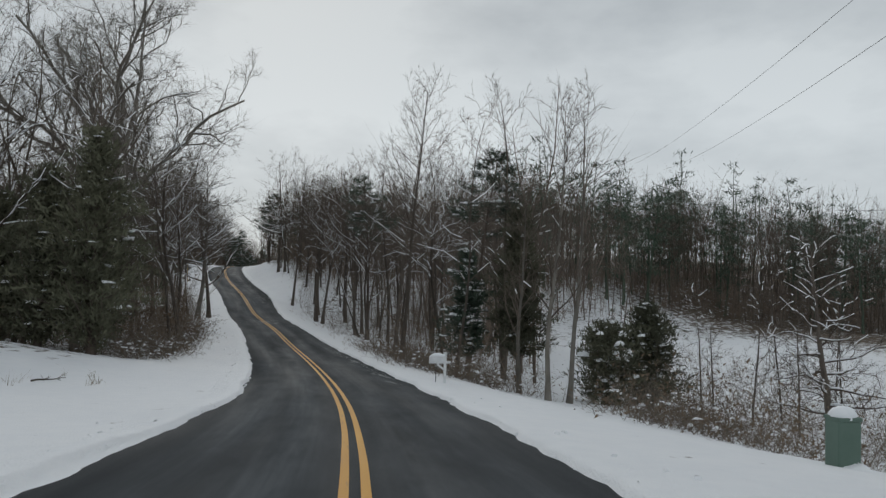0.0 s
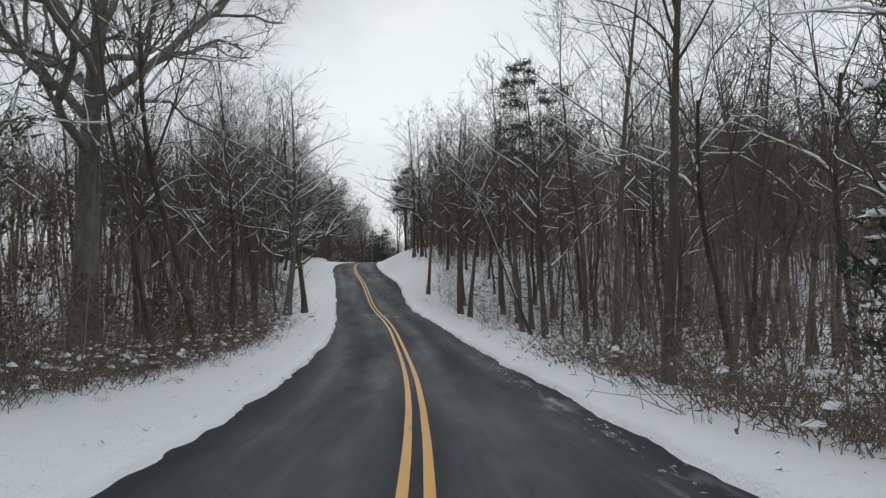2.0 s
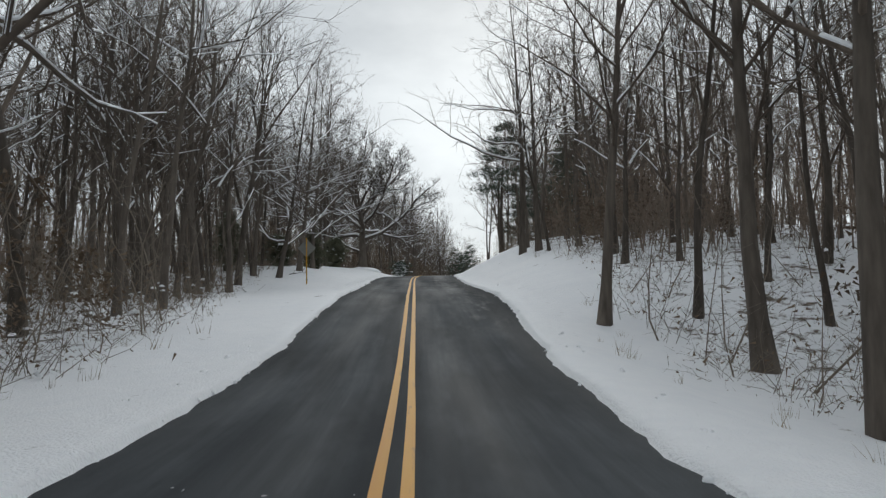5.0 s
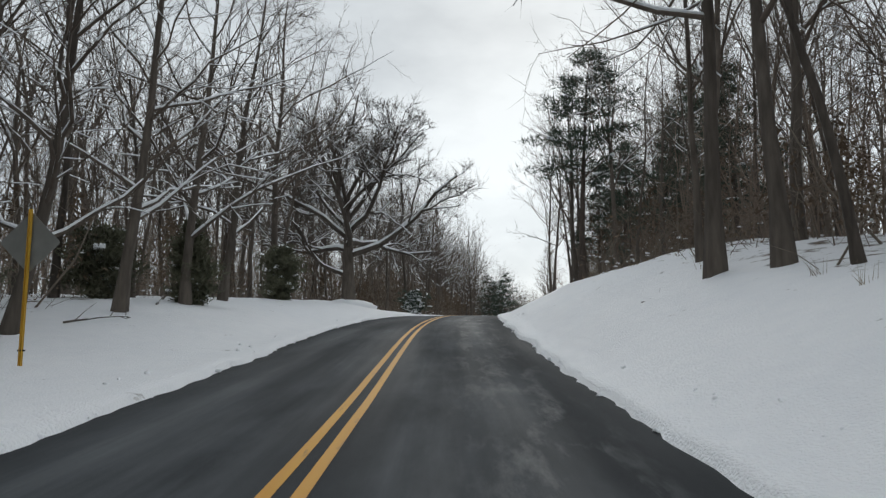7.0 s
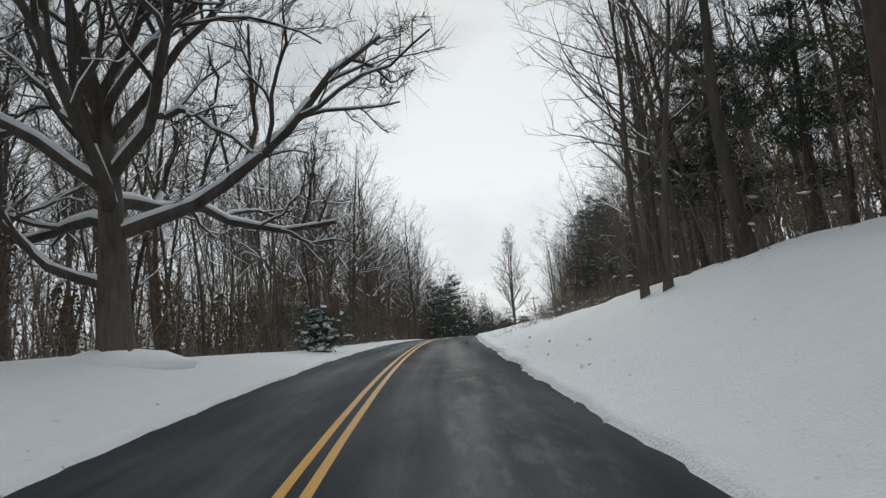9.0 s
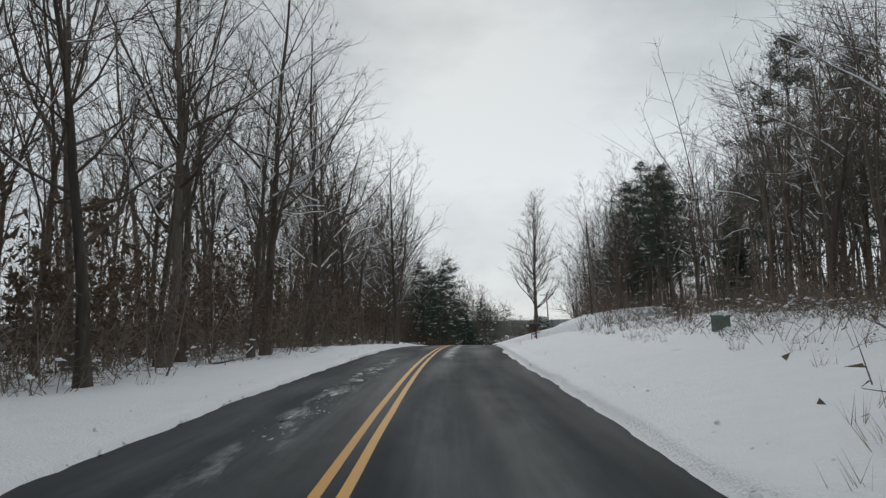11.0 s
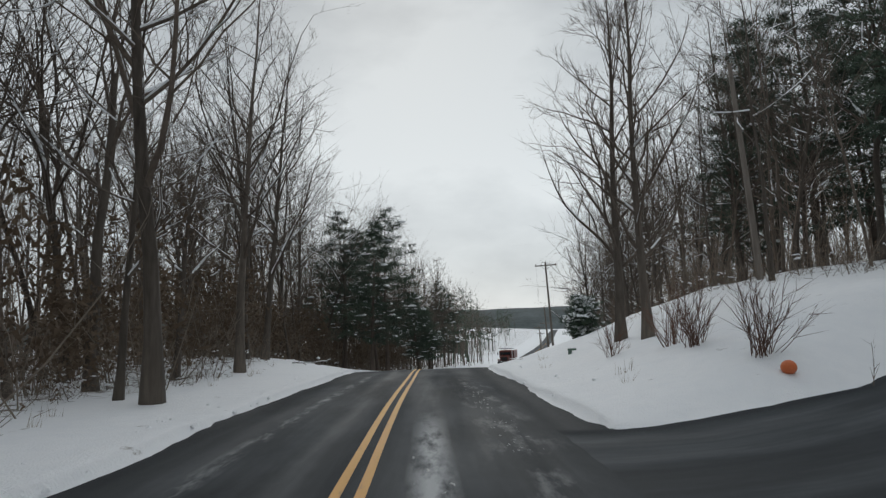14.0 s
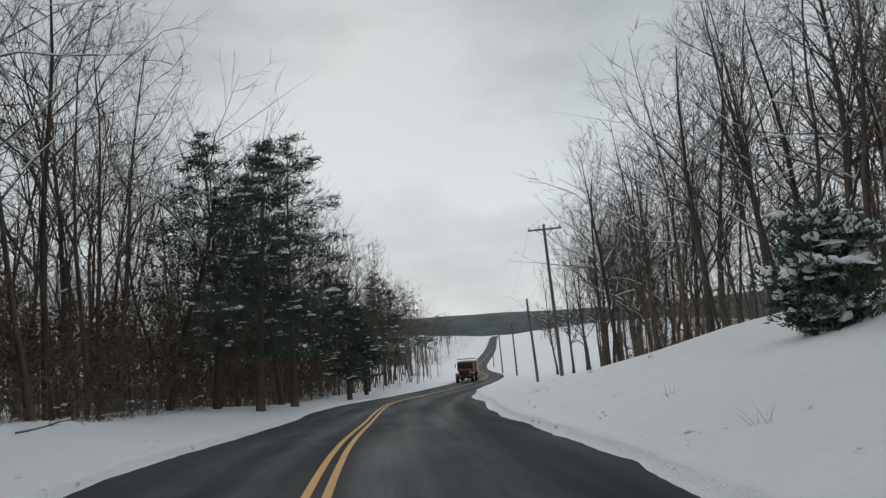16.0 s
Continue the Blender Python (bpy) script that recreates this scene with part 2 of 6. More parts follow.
# half-melted slush lying in long smears: across the road, along it, how broken, how pale
smear = tex(nt, 1.0, 7.0, "UV", (2.4, 0.5, 1), 0.68)
for (r0, w, fade), (s0, s1), cut, pale in (((0.78, 0.05, 0.24), (184, 213), 0.38, 0.42), ((-1.2, 0.1, 0.3), (163, 182), 0.5, 0.4), ((1.95, 0.15, 0.5), (196, 226), 0.52, 0.2), ((-1.75, 0.05, 0.16), (208, 232), 0.47, 0.26), ((1.9, 0.25, 0.7), (86, 140), 0.5, 0.14), ((0.2, 0.5, 1.1), (67.5, 70.5), 0.48, 0.24), ((2.3, 0.08, 0.3), (26, 46), 0.52, 0.3)):
    here = mixc(nt, 1.0, window(sep.outputs["X"], r0 - w - fade, r0 - w, r0 + w, r0 + w + fade), window(sep.outputs["Y"], s0 - 4 if s1 - s0 > 5 else s0 - 0.8, s0, s1, s1 + 4 if s1 - s0 > 5 else s1 + 0.8), "MULTIPLY")
    here = mixc(nt, 1.0, here, ramp(nt, smear, (cut, 0.0), (cut + 0.16, 1.0)), "MULTIPLY")
    base = mixc(nt, here, base, (pale, pale * 1.02, pale * 1.04))
base = mixc(nt, 0.5, base, ramp(nt, grit, (0.3, 0.55), (0.7, 1.35)), "MULTIPLY")
paint(nt, b, base)
nt.links.new(ramp(nt, damp, (0.35, 0.66), (0.65, 0.92)), b.inputs["Roughness"])
bump(nt, b, grit, 0.5, 0.006)

LINE_PAINT, nt, b = shader("yellow_line_paint", 0.6, spec=0.4)
wear = tex(nt, 1.0, 7.0, "UV", (9.0, 0.9, 1), 0.7)
grit = tex(nt, 70.0, 3.0, "UV")
yel = ramp(nt, tex(nt, 1.0, 3.0, "UV", (2, 0.12, 1)), (0.3, (0.50, 0.225, 0.010)), (0.7, (0.62, 0.315, 0.02)))
paint(nt, b, mixc(nt, ramp(nt, wear, (0.58, 0.0), (0.72, 0.75)), yel, (0.07, 0.065, 0.055)))
bump(nt, b, grit, 0.4, 0.004)

# ---- mesh helpers ----


def mesh_of(name, V, quads=None, tris=None, mats=(), smooth=True, uv=None):
    me = bpy.data.meshes.new(name)
    V = np.asarray(V, np.float32).reshape(-1, 3)
    loops, totals = [], []
    for F, n in ((quads, 4), (tris, 3)):
        if F is not None and len(F):
            F = np.asarray(F, np.int32).reshape(-1, n)
            loops.append(F.ravel())
            totals.append(np.full(len(F), n, np.int32))
    loops, totals = np.concatenate(loops), np.concatenate(totals)
    me.vertices.add(len(V))
    me.vertices.foreach_set("co", V.ravel())
    me.loops.add(len(loops))
    me.loops.foreach_set("vertex_index", loops)
    me.polygons.add(len(totals))
    me.polygons.foreach_set("loop_start", np.r_[0, np.cumsum(totals)[:-1]].astype(np.int32))
    me.polygons.foreach_set("use_smooth", np.full(len(totals), smooth))
    if uv is not None:
        me.uv_layers.new(name="UVMap").data.foreach_set("uv", np.asarray(uv, np.float32)[loops].ravel())
    for m in mats:
        me.materials.append(m)
    me.update(calc_edges=True)
    return me


class Shape:
    """Gathers tubes and blades, and becomes one mesh."""

    def __init__(self):
        self.V, self.Q, self.T, self.n = [], [], [], 0

    def tube(self, pts, radii, sides=5):
        pts, radii = np.asarray(pts, float), np.asarray(radii, float)
        t = np.gradient(pts, axis=0)
        t /= np.linalg.norm(t, axis=1)[:, None] + 1e-9
        ref = np.array([1.0, 0, 0]) if abs(t[:, 0]).mean() < 0.75 else np.array([0, 1.0, 0])
        u = np.cross(t, ref)
        u /= np.linalg.norm(u, axis=1)[:, None] + 1e-9
        v = np.cross(t, u)
        a = np.arange(sides) * 2 * np.pi / sides
        ring = pts[:, None] + radii[:, None, None] * (np.cos(a)[None, :, None] * u[:, None] + np.sin(a)[None, :, None] * v[:, None])
        k, j = np.meshgrid(np.arange(len(pts) - 1), np.arange(sides), indexing="ij")
        p = self.n + k * sides + j
        q = self.n + k * sides + (j + 1) % sides
        self.Q.append(np.stack([p, q, q + sides, p + sides], -1).reshape(-1, 4))
        self.V.append(ring.reshape(-1, 3))
        self.n += len(pts) * sides

    def blades(self, base, tip, width):
        """Thin leaf blades: one triangle each, from base to tip."""
        base, tip = np.asarray(base, float), np.asarray(tip, float)
        d = tip - base
        side = np.cross(d, RNG.normal(size=d.shape))
        side *= (np.asarray(width) / 2 / (np.linalg.norm(side, axis=1) + 1e-9))[:, None]
        self.V.append(np.stack([base - side, base + side, tip], 1).reshape(-1, 3))
        self.T.append(self.n + np.arange(3 * len(base)).reshape(-1, 3))
        self.n += 3 * len(base)

    def lump(self, centre, rx, ry, rz, rough=0.15, rings=4, sides=7):
        """A small uneven mound, flat below."""
        th = np.linspace(-0.25, 1, rings + 1) * np.pi / 2
        P = []
        for a in th:
            for j in range(sides):
                f = 2 * np.pi * j / sides
                w = 1 + RNG.normal(0, rough)
                P.append((centre[0] + rx * w * math.cos(a) * math.cos(f), centre[1] + ry * w * math.cos(a) * math.sin(f), centre[2] + rz * w * math.sin(a)))
        k, j = np.meshgrid(np.arange(rings), np.arange(sides), indexing="ij")
        p, q = self.n + k * sides + j, self.n + k * sides + (j + 1) % sides
        self.Q.append(np.stack([p, q, q + sides, p + sides], -1).reshape(-1, 4))
        self.V.append(np.array(P))
        self.n += len(P)

    def join(self, V, Q, T):
        if len(Q):
            self.Q.append(Q + self.n)
        if len(T):
            self.T.append(T + self.n)
        self.V.append(V)
        self.n += len(V)

    def arrays(self):
        return (np.concatenate(self.V), np.concatenate(self.Q) if self.Q else np.zeros((0, 4), int), np.concatenate(self.T) if self.T else np.zeros((0, 3), int))

    def mesh(self, name, mat, smooth=True):
        V, Q, T = self.arrays()
        return mesh_of(name, V, Q, T, (mat,), smooth)


RNG = np.random.default_rng(7)


def thing(name, label, category, group="", at=None):
    ob = new(name)
    tagged(ob, label, category, group)
    if at is not None:
        ob.matrix_basis = at
    return ob


def part_mesh(name, me, parent, label=""):
    ob = new(name, me)
    ob.parent = parent
    return tagged(ob, label)


def part(name, bm, material, parent, label=""):
    me = bpy.data.meshes.new(name)
    bm.normal_update()
    bm.to_mesh(me)
    bm.free()
    me.materials.append(material)
    return part_mesh(name, me, parent, label)


def box_bm(size, at=(0, 0, 0), bevel=0.01, rot=None, segments=2):
    bm = bmesh.new()
    m = Matrix.Translation(at) @ (rot or Matrix.Identity(4)) @ Matrix.Diagonal((*size, 1))
    bmesh.ops.create_cube(bm, size=1, matrix=m)
    if bevel:
        bmesh.ops.bevel(bm, geom=bm.edges[:], offset=bevel, segments=segments, affect="EDGES", profile=0.6)
    return bm


def cyl_bm(r1, r2, depth, at=(0, 0, 0), rot=None, sides=14, bevel=0.0):
    bm = bmesh.new()
    m = Matrix.Translation(at) @ (rot or Matrix.Identity(4))
    bmesh.ops.create_cone(bm, cap_ends=True, segments=sides, radius1=r1, radius2=r2, depth=depth, matrix=m)
    if bevel:
        caps = [e for e in bm.edges if len({round(v.co.z, 4) for v in e.verts}) == 1]
        bmesh.ops.bevel(bm, geom=caps, offset=bevel, segments=2, affect="EDGES")
    return bm


# ---- the road's line and the lie of the land ----
ALIGNMENT = [
    (6.82, -59.61, 6.00),
    (2.84, -24.84, 2.50),
    (0.00, 0.00, 0.00),
    (-1.76, 13.89, -1.44),
    (-4.50, 27.61, -2.59),
    (-8.05, 41.15, -3.35),
    (-11.02, 50.70, -3.54),
    (-13.57, 58.28, -3.45),
    (-16.35, 65.78, -3.33),
    (-19.95, 75.12, -3.00),
    (-24.27, 86.31, -1.72),
    (-29.33, 99.35, -0.78),
    (-34.31, 112.45, 0.24),
    (-38.77, 125.75, 1.04),
    (-43.45, 141.08, 1.64),
    (-47.78, 156.51, 2.08),
    (-51.80, 172.01, 2.38),
    (-54.99, 185.66, 2.55),
    (-57.61, 197.38, 2.51),
    (-60.20, 209.10, 2.36),
    (-62.68, 220.84, 2.08),
    (-65.34, 233.57, 1.60),
    (-67.90, 248.00, 0.45),
    (-69.60, 260.00, -0.25),
    (-70.60, 276.00, -1.35),
    (-67.80, 319.00, -3.45),
    (-72.00, 390.00, -6.50),
    (-75.50, 465.00, -8.10),
    (-76.00, 545.00, -8.10),
    (-79.00, 700.00, -6.10),
    (-81.00, 830.00, -4.10),
    (-83.00, 960.00, -6.50),
]
START = 2  # the row of ALIGNMENT at which the stations begin


def natural_spline(P, step):
    """Samples of a smooth curve through the rows of P, about step metres apart."""
    P = np.asarray(P, float)
    u = np.r_[0, np.cumsum(np.hypot(*np.diff(P[:, :2], axis=0).T))]
    h, n = np.diff(u), len(u)
    A, B = np.eye(n), np.zeros((n, P.shape[1]))
    for k in range(1, n - 1):
        A[k, k - 1 : k + 2] = h[k - 1], 2 * (h[k - 1] + h[k]), h[k]
        B[k] = 6 * ((P[k + 1] - P[k]) / h[k] - (P[k] - P[k - 1]) / h[k - 1])
    M = np.linalg.solve(A, B)
    x = np.arange(0, u[-1], step)
    k = np.clip(np.searchsorted(u, x, "right") - 1, 0, n - 2)
    a, c = ((u[k + 1] - x) / h[k])[:, None], ((x - u[k]) / h[k])[:, None]
    hh = (h[k] ** 2)[:, None] / 6
    return x, a * P[k] + c * P[k + 1] + ((a**3 - a) * M[k] + (c**3 - c) * M[k + 1]) * hh, u


_x, LINE, _u = natural_spline(ALIGNMENT, 0.5)
STATION = _x - _u[START]
TAN = np.gradient(LINE[:, :2], axis=0)
TAN /= np.linalg.norm(TAN, axis=1)[:, None]


def along(s):
    """Centre of the road and its way ahead at stations s."""
    c = np.stack([np.interp(s, STATION, LINE[:, k]) for k in range(3)], -1)
    t = np.stack([np.interp(s, STATION, TAN[:, k]) for k in range(2)], -1)
    return c, t


def locate(xy):
    """Station and offset to the right of the road's line for places xy."""
    xy = np.asarray(xy, float).reshape(-1, 2)
    S, R = np.empty(len(xy)), np.empty(len(xy))
    for k in range(0, len(xy), 2000):
        d = xy[k : k + 2000, None] - LINE[None, :, :2]
        i = (d**2).sum(-1).argmin(1)
        v = d[np.arange(len(i)), i]
        S[k : k + 2000] = STATION[i] + (v * TAN[i]).sum(1)
        R[k : k + 2000] = v[:, 0] * TAN[i, 1] - v[:, 1] * TAN[i, 0]
    return S, R


def place(s, r):
    c, t = along(s)
    return np.stack([c[..., 0] + r * t[..., 1], c[..., 1] - r * t[..., 0]], -1)


# half widths of the cleared asphalt
def half_left(s):
    return np.interp(s, [0, 10, 20, 45, 62, 90, 130, 185, 215, 235, 251, 290, 320], [3.9, 3.35, 2.75, 3.0, 2.75, 2.6, 2.9, 2.75, 3.2, 3.45, 3.7, 3.7, 3.0])


def half_right(s):
    return np.interp(s, [0, 40, 62, 72, 90, 130, 170, 220, 236, 251, 267, 285, 305, 330], [2.7, 2.7, 2.4, 2.4, 3.15, 3.1, 3.35, 3.4, 3.6, 4.4, 5.4, 5.0, 3.4, 2.7])


# height of the ground above the road at 5, 8, 13, 30 and 90 m from its middle
OFFS = np.array([2.0, 3.4, 5, 8, 13, 30, 90])
RIGHT = [
    (-60, 0, -0.3, -1.2, -5.0, -6.0), (0, 0, -0.2, -1.6, -5.0, -5.3), (30, -0.1, -0.8, -1.5, -2.3, -2.2), (50, -0.15, -0.6, -0.9, -1.1, -1.0),
    (70, -0.4, -0.9, -1.2, -1.3, -1.0), (82, -0.3, -0.6, -0.5, -0.2, 0), (90, 0.45, 1.0, 1.4, 1.6, 2), (104, 0.7, 1.75, 2.3, 2.6, 3),
    (118, 0.85, 2.35, 3.0, 3.4, 4), (138, 0.78, 2.1, 2.8, 3.5, 5), (152, 0.5, 1.4, 2.2, 3.2, 4), (166, 0.35, 0.8, 1.2, 2, 3.5),
    (198, 0.25, 0.75, 1.5, 2.7, 4), (213, 0.28, 0.75, 1.5, 2.8, 4.1), (219, 0.5, 1.35, 2.2, 3.2, 4.3), (234, 0.2, 1.0, 3.2, 4.2, 4.8), (256, 0.6, 1.6, 2.6, 3.4, 3),
]
RIGHT += [(285, 0.2, 0.4, 0.6, 0.8, 0), (330, 0, 0.1, 0.2, 0.5, 1.5), (420, 0, 0.1, 0.3, 2, 6)]
LEFT = [
    (-20, 0, -0.2, -0.3, -0.2, 1), (0, 0.02, -0.1, -0.3, -1.0, -0.8), (32, 0.1, 0.4, 1.2, 1.6, 2.5), (60, -0.2, -0.5, -0.6, -0.4, 1), (85, 0.1, 0.1, 0, -0.1, 0.5), (104, -0.1, -0.15, -0.1, 0.1, 0.5),
    (116, 0.4, 0.95, 1.15, 1.0, 0.6), (140, 0.45, 1.0, 1.0, 0.7, 0.2), (170, 0.1, 0, -0.3, -0.8, -2), (226, 0.15, 0.2, 0.1, -0.3, -2), (246, 0.4, 0.95, 1.3, 0.9, -1), (290, 0, 0, 0, -0.4, 0),
    (420, 0, 0.2, 0.6, 2, 6),
]


def side_height(rows, s, off):
    T = np.array(rows, float)
    H = np.stack([np.full(len(T), -0.02), np.full(len(T), 0.05), *T[:, 1:].T], 1)
    grid = np.stack([np.interp(s, T[:, 0], H[:, k]) for k in range(H.shape[1])], -1)
    k = np.clip(np.searchsorted(OFFS, off, "right") - 1, 0, len(OFFS) - 2)
    f = np.clip((off - OFFS[k]) / (OFFS[k + 1] - OFFS[k]), 0, 1)
    i = np.arange(len(s))
    m = np.gradient(grid, OFFS, axis=1)
    h = OFFS[k + 1] - OFFS[k]
    a, c = grid[i, k], grid[i, k + 1]
    return (2 * f**3 - 3 * f**2 + 1) * a + (f**3 - 2 * f**2 + f) * h * m[i, k] * 0.7 + (3 * f**2 - 2 * f**3) * c + (f**3 - f**2) * h * m[i, k + 1] * 0.7


# the side drive that climbs to the right behind the letter boxes
DRIVE_SR = np.array([(210.3, 1.5), (210.6, 4.5), (213, 8.5), (216.5, 12.5), (222, 18), (230, 24), (244, 31)], float)
_c, _t = along(DRIVE_SR[:, 0])
DRIVE = np.column_stack([place(DRIVE_SR[:, 0], DRIVE_SR[:, 1]), np.interp(DRIVE_SR[:, 0], [207, 211, 216, 223, 246], [2.45, 2.52, 3.05, 3.9, 6.1])])
_dx, DRIVE_LINE, _du = natural_spline(DRIVE, 0.5)
DRIVE_TAN = np.gradient(DRIVE_LINE[:, :2], axis=0)
DRIVE_TAN /= np.linalg.norm(DRIVE_TAN, axis=1)[:, None]
DRIVE_HALF = np.interp(_dx, [0, 3, 8, 16], [3.6, 2.9, 1.7, 1.35])


def ground(xy, bumps=True):
    xy = np.asarray(xy, float).reshape(-1, 2)
    s, r = locate(xy)
    return ground_sr(xy, s, r, bumps)


def ground_sr(xy, s, r, bumps=True):
    c, _ = along(s)
    off = np.abs(r)
    # where the cleared asphalt is wider, the banks stand back with it
    back = np.where(r > 0, half_right(s), half_left(s)) - 3.4
    off = np.where(off > 2.0, np.maximum(off - np.clip(back, 0, None), 2.0), off)
    z = c[:, 2] + np.where(r > 0, side_height(RIGHT, s, off), side_height(LEFT, s, off))
    if bumps:
        amp = np.clip((off - 3.2) / 8, 0, 1)
        wob = np.array([noise.noise((x * 0.16, y * 0.16, 1.0)) * 0.22 + noise.noise((x * 0.7, y * 0.7, 5.0)) * 0.07 + noise.noise((x * 2.3, y * 2.3, 9.0)) * 0.025 for x, y in xy])
        z = z + wob * (0.15 + 0.85 * amp) * (off > 2.4)
    near = np.nonzero((s > 196) & (s < 252) & (r > 1.0) & (r < 38))[0]
    if len(near):
        d = np.linalg.norm(xy[near, None] - DRIVE_LINE[None, :, :2], axis=-1)
        i = d.argmin(1)
        w = np.clip((d[np.arange(len(i)), i] - DRIVE_HALF[i] - 0.15) / 1.8, 0, 1)
        w = w * w * (3 - 2 * w)
        floor_z = DRIVE_LINE[i, 2] - 0.07
        z[near] = floor_z * (1 - w) + z[near] * w
    return z


def drive_height(s, r, z):
    """The drive's surface runs into the road's at its mouth."""
    f = np.clip((r - 3.0) / 2.2, 0, 1)
    return (along(s)[0][:, 2] - 0.014) * (1 - f) + z * f


def under_drive(xy, s, r, z):
    """Keeps the ground below the drive."""
    near = np.nonzero((s > 198) & (s < 252) & (r > 1.5) & (r < 38))[0]
    d = np.linalg.norm(xy[near, None] - DRIVE_LINE[None, :, :2], axis=-1)
    i = d.argmin(1)
    inside = d[np.arange(len(i)), i] < DRIVE_HALF[i] - 0.05
    low = drive_height(s[near], r[near], DRIVE_LINE[i, 2]) - 0.09
    z[near] = np.where(inside, np.minimum(z[near], low), z[near])
    return z


# where the woods begin, in metres from the road's middle
def wood_right(s):
    return np.interp(s, [-60, 0, 22, 30, 45, 70, 84, 92, 104, 150, 158, 166, 198, 214, 222, 236, 262, 300, 326, 334], [15, 13, 9.5, 5.8, 5.6, 6.4, 6.4, 7.4, 7.4, 7.8, 12, 15.5, 17, 18, 15, 12, 16, 14, 11, 60])


def wood_left(s):
    return np.interp(s, [-60, 0, 20, 29, 38, 60, 84, 96, 110, 150, 165, 185, 235, 250, 300, 420], [80, 60, 27, 10, 7.2, 6.4, 6.3, 9, 9.3, 9.0, 6.6, 6.2, 7.4, 9.8, 10, 12])


def litter_at(s, r):
    edge = np.where(r > 0, wood_right(s), wood_left(s))
    f = np.clip((np.abs(r) - edge + 1.2) / 2.5, 0, 1)
    lane = np.where((s > 28) & (s < 86) & (r < 0), 0.42, 0.38) * np.where(np.abs(r) < 75, 1.0, 0.3) * np.where((s < 34) & (r > 0), 0.25, 1.0)
    lane = lane * np.where((r > 12) & (s < 62), 0.3, 1.0)
    return np.where((r > 52) & (s < 150), 0.85, f * lane)


def build_ground():
    s = np.unique(np.r_[np.arange(-60, -4, 4), np.arange(-4, 262, 0.28), np.arange(262, 340, 1.5), np.arange(340, 900, 8)])
    steps = np.array([-2.6, -0.5, -0.03, 0.03, 0.14, 0.35, 0.7, 1.2, 1.9, 2.8, 4.0, 5.6, 7.6, 10, 13.5, 18, 24, 32, 44, 62, 90, 140])
    rows, uvS, uvR = [], [], []
    for side in (-1, 1):
        half = half_left(s) if side < 0 else half_right(s)
        jag = np.array([noise.noise((v * 0.35, side * 7.0, 0)) * 0.16 + noise.noise((v * 1.4, side * 7.0, 3)) * 0.10 + noise.noise((v * 4.5, side * 3.0, 6)) * 0.06 for v in s])
        e = half[:, None] + jag[:, None] * np.exp(-np.clip(steps, 0, None) / 0.5)[None] + steps[None]
        rows.append(side * (e[:, ::-1] if side < 0 else e))
    R = np.concatenate(rows, 1)
    Sg = np.repeat(s[:, None], R.shape[1], 1)
    xy = place(Sg.ravel(), R.ravel())
    z = ground_sr(xy, Sg.ravel(), R.ravel())
    lip = np.array([-0.10, -0.09, -0.05, 0.035, 0.06, 0.05, 0.02] + [0.0] * 15)
    lift = np.concatenate([lip[::-1], lip])
    z = (z.reshape(R.shape) + lift[None]).ravel()
    z = under_drive(xy, Sg.ravel(), R.ravel(), z)
    V = np.column_stack([xy, z])
    n, m = R.shape
    k, j = np.meshgrid(np.arange(n - 1), np.arange(m - 1), indexing="ij")
    p = (k * m + j).ravel()
    Q = np.stack([p, p + 1, p + 1 + m, p + m], 1)
    lit = litter_at(Sg.ravel(), R.ravel())
    # the far land, one step lower, out to the horizon
    rad = np.array([0, 60, 140, 260, 420, 700, 1100, 1700, 2600, 4200])
    ang = np.arange(48) * 2 * np.pi / 48
    FX = np.array([(-45 + q * math.sin(a), 150 + q * math.cos(a), -13 - 0.004 * q) for q in rad for a in ang])
    k, j = np.meshgrid(np.arange(len(rad) - 1), np.arange(48), indexing="ij")
    p, q = (k * 48 + j).ravel(), (k * 48 + (j + 1) % 48).ravel()
    Q = np.concatenate([Q, np.stack([p, p + 48, q + 48, q], 1) + len(V)])
    V = np.concatenate([V, FX])
    me = mesh_of("ground", V, Q, None, (SNOW,))
    at = me.attributes.new("litter", "FLOAT", "POINT")
    at.data.foreach_set("value", np.r_[lit, np.zeros(len(FX))].astype(np.float32))
    tagged(new("ground", me), "snow-covered verges, banks and woodland floor", "ground", kind="structure")


build_ground()


def ribbon(name, S, left, right, lift, mat, cuts=6, crown=0.0):
    """A strip along the road between two offsets."""
    w = np.linspace(0, 1, cuts + 1)
    R = left[:, None] * (1 - w) + right[:, None] * w
    Sg = np.repeat(S[:, None], cuts + 1, 1)
    xy = place(Sg.ravel(), R.ravel())
    z = along(Sg.ravel())[0][:, 2] + lift - crown * (R.ravel() ** 2)
    n, m = R.shape
    k, j = np.meshgrid(np.arange(n - 1), np.arange(m - 1), indexing="ij")
    p = (k * m + j).ravel()
    return mesh_of(name, np.column_stack([xy, z]), np.stack([p, p + 1, p + 1 + m, p + m], 1), None, (mat,), uv=np.column_stack([R.ravel(), Sg.ravel()]))


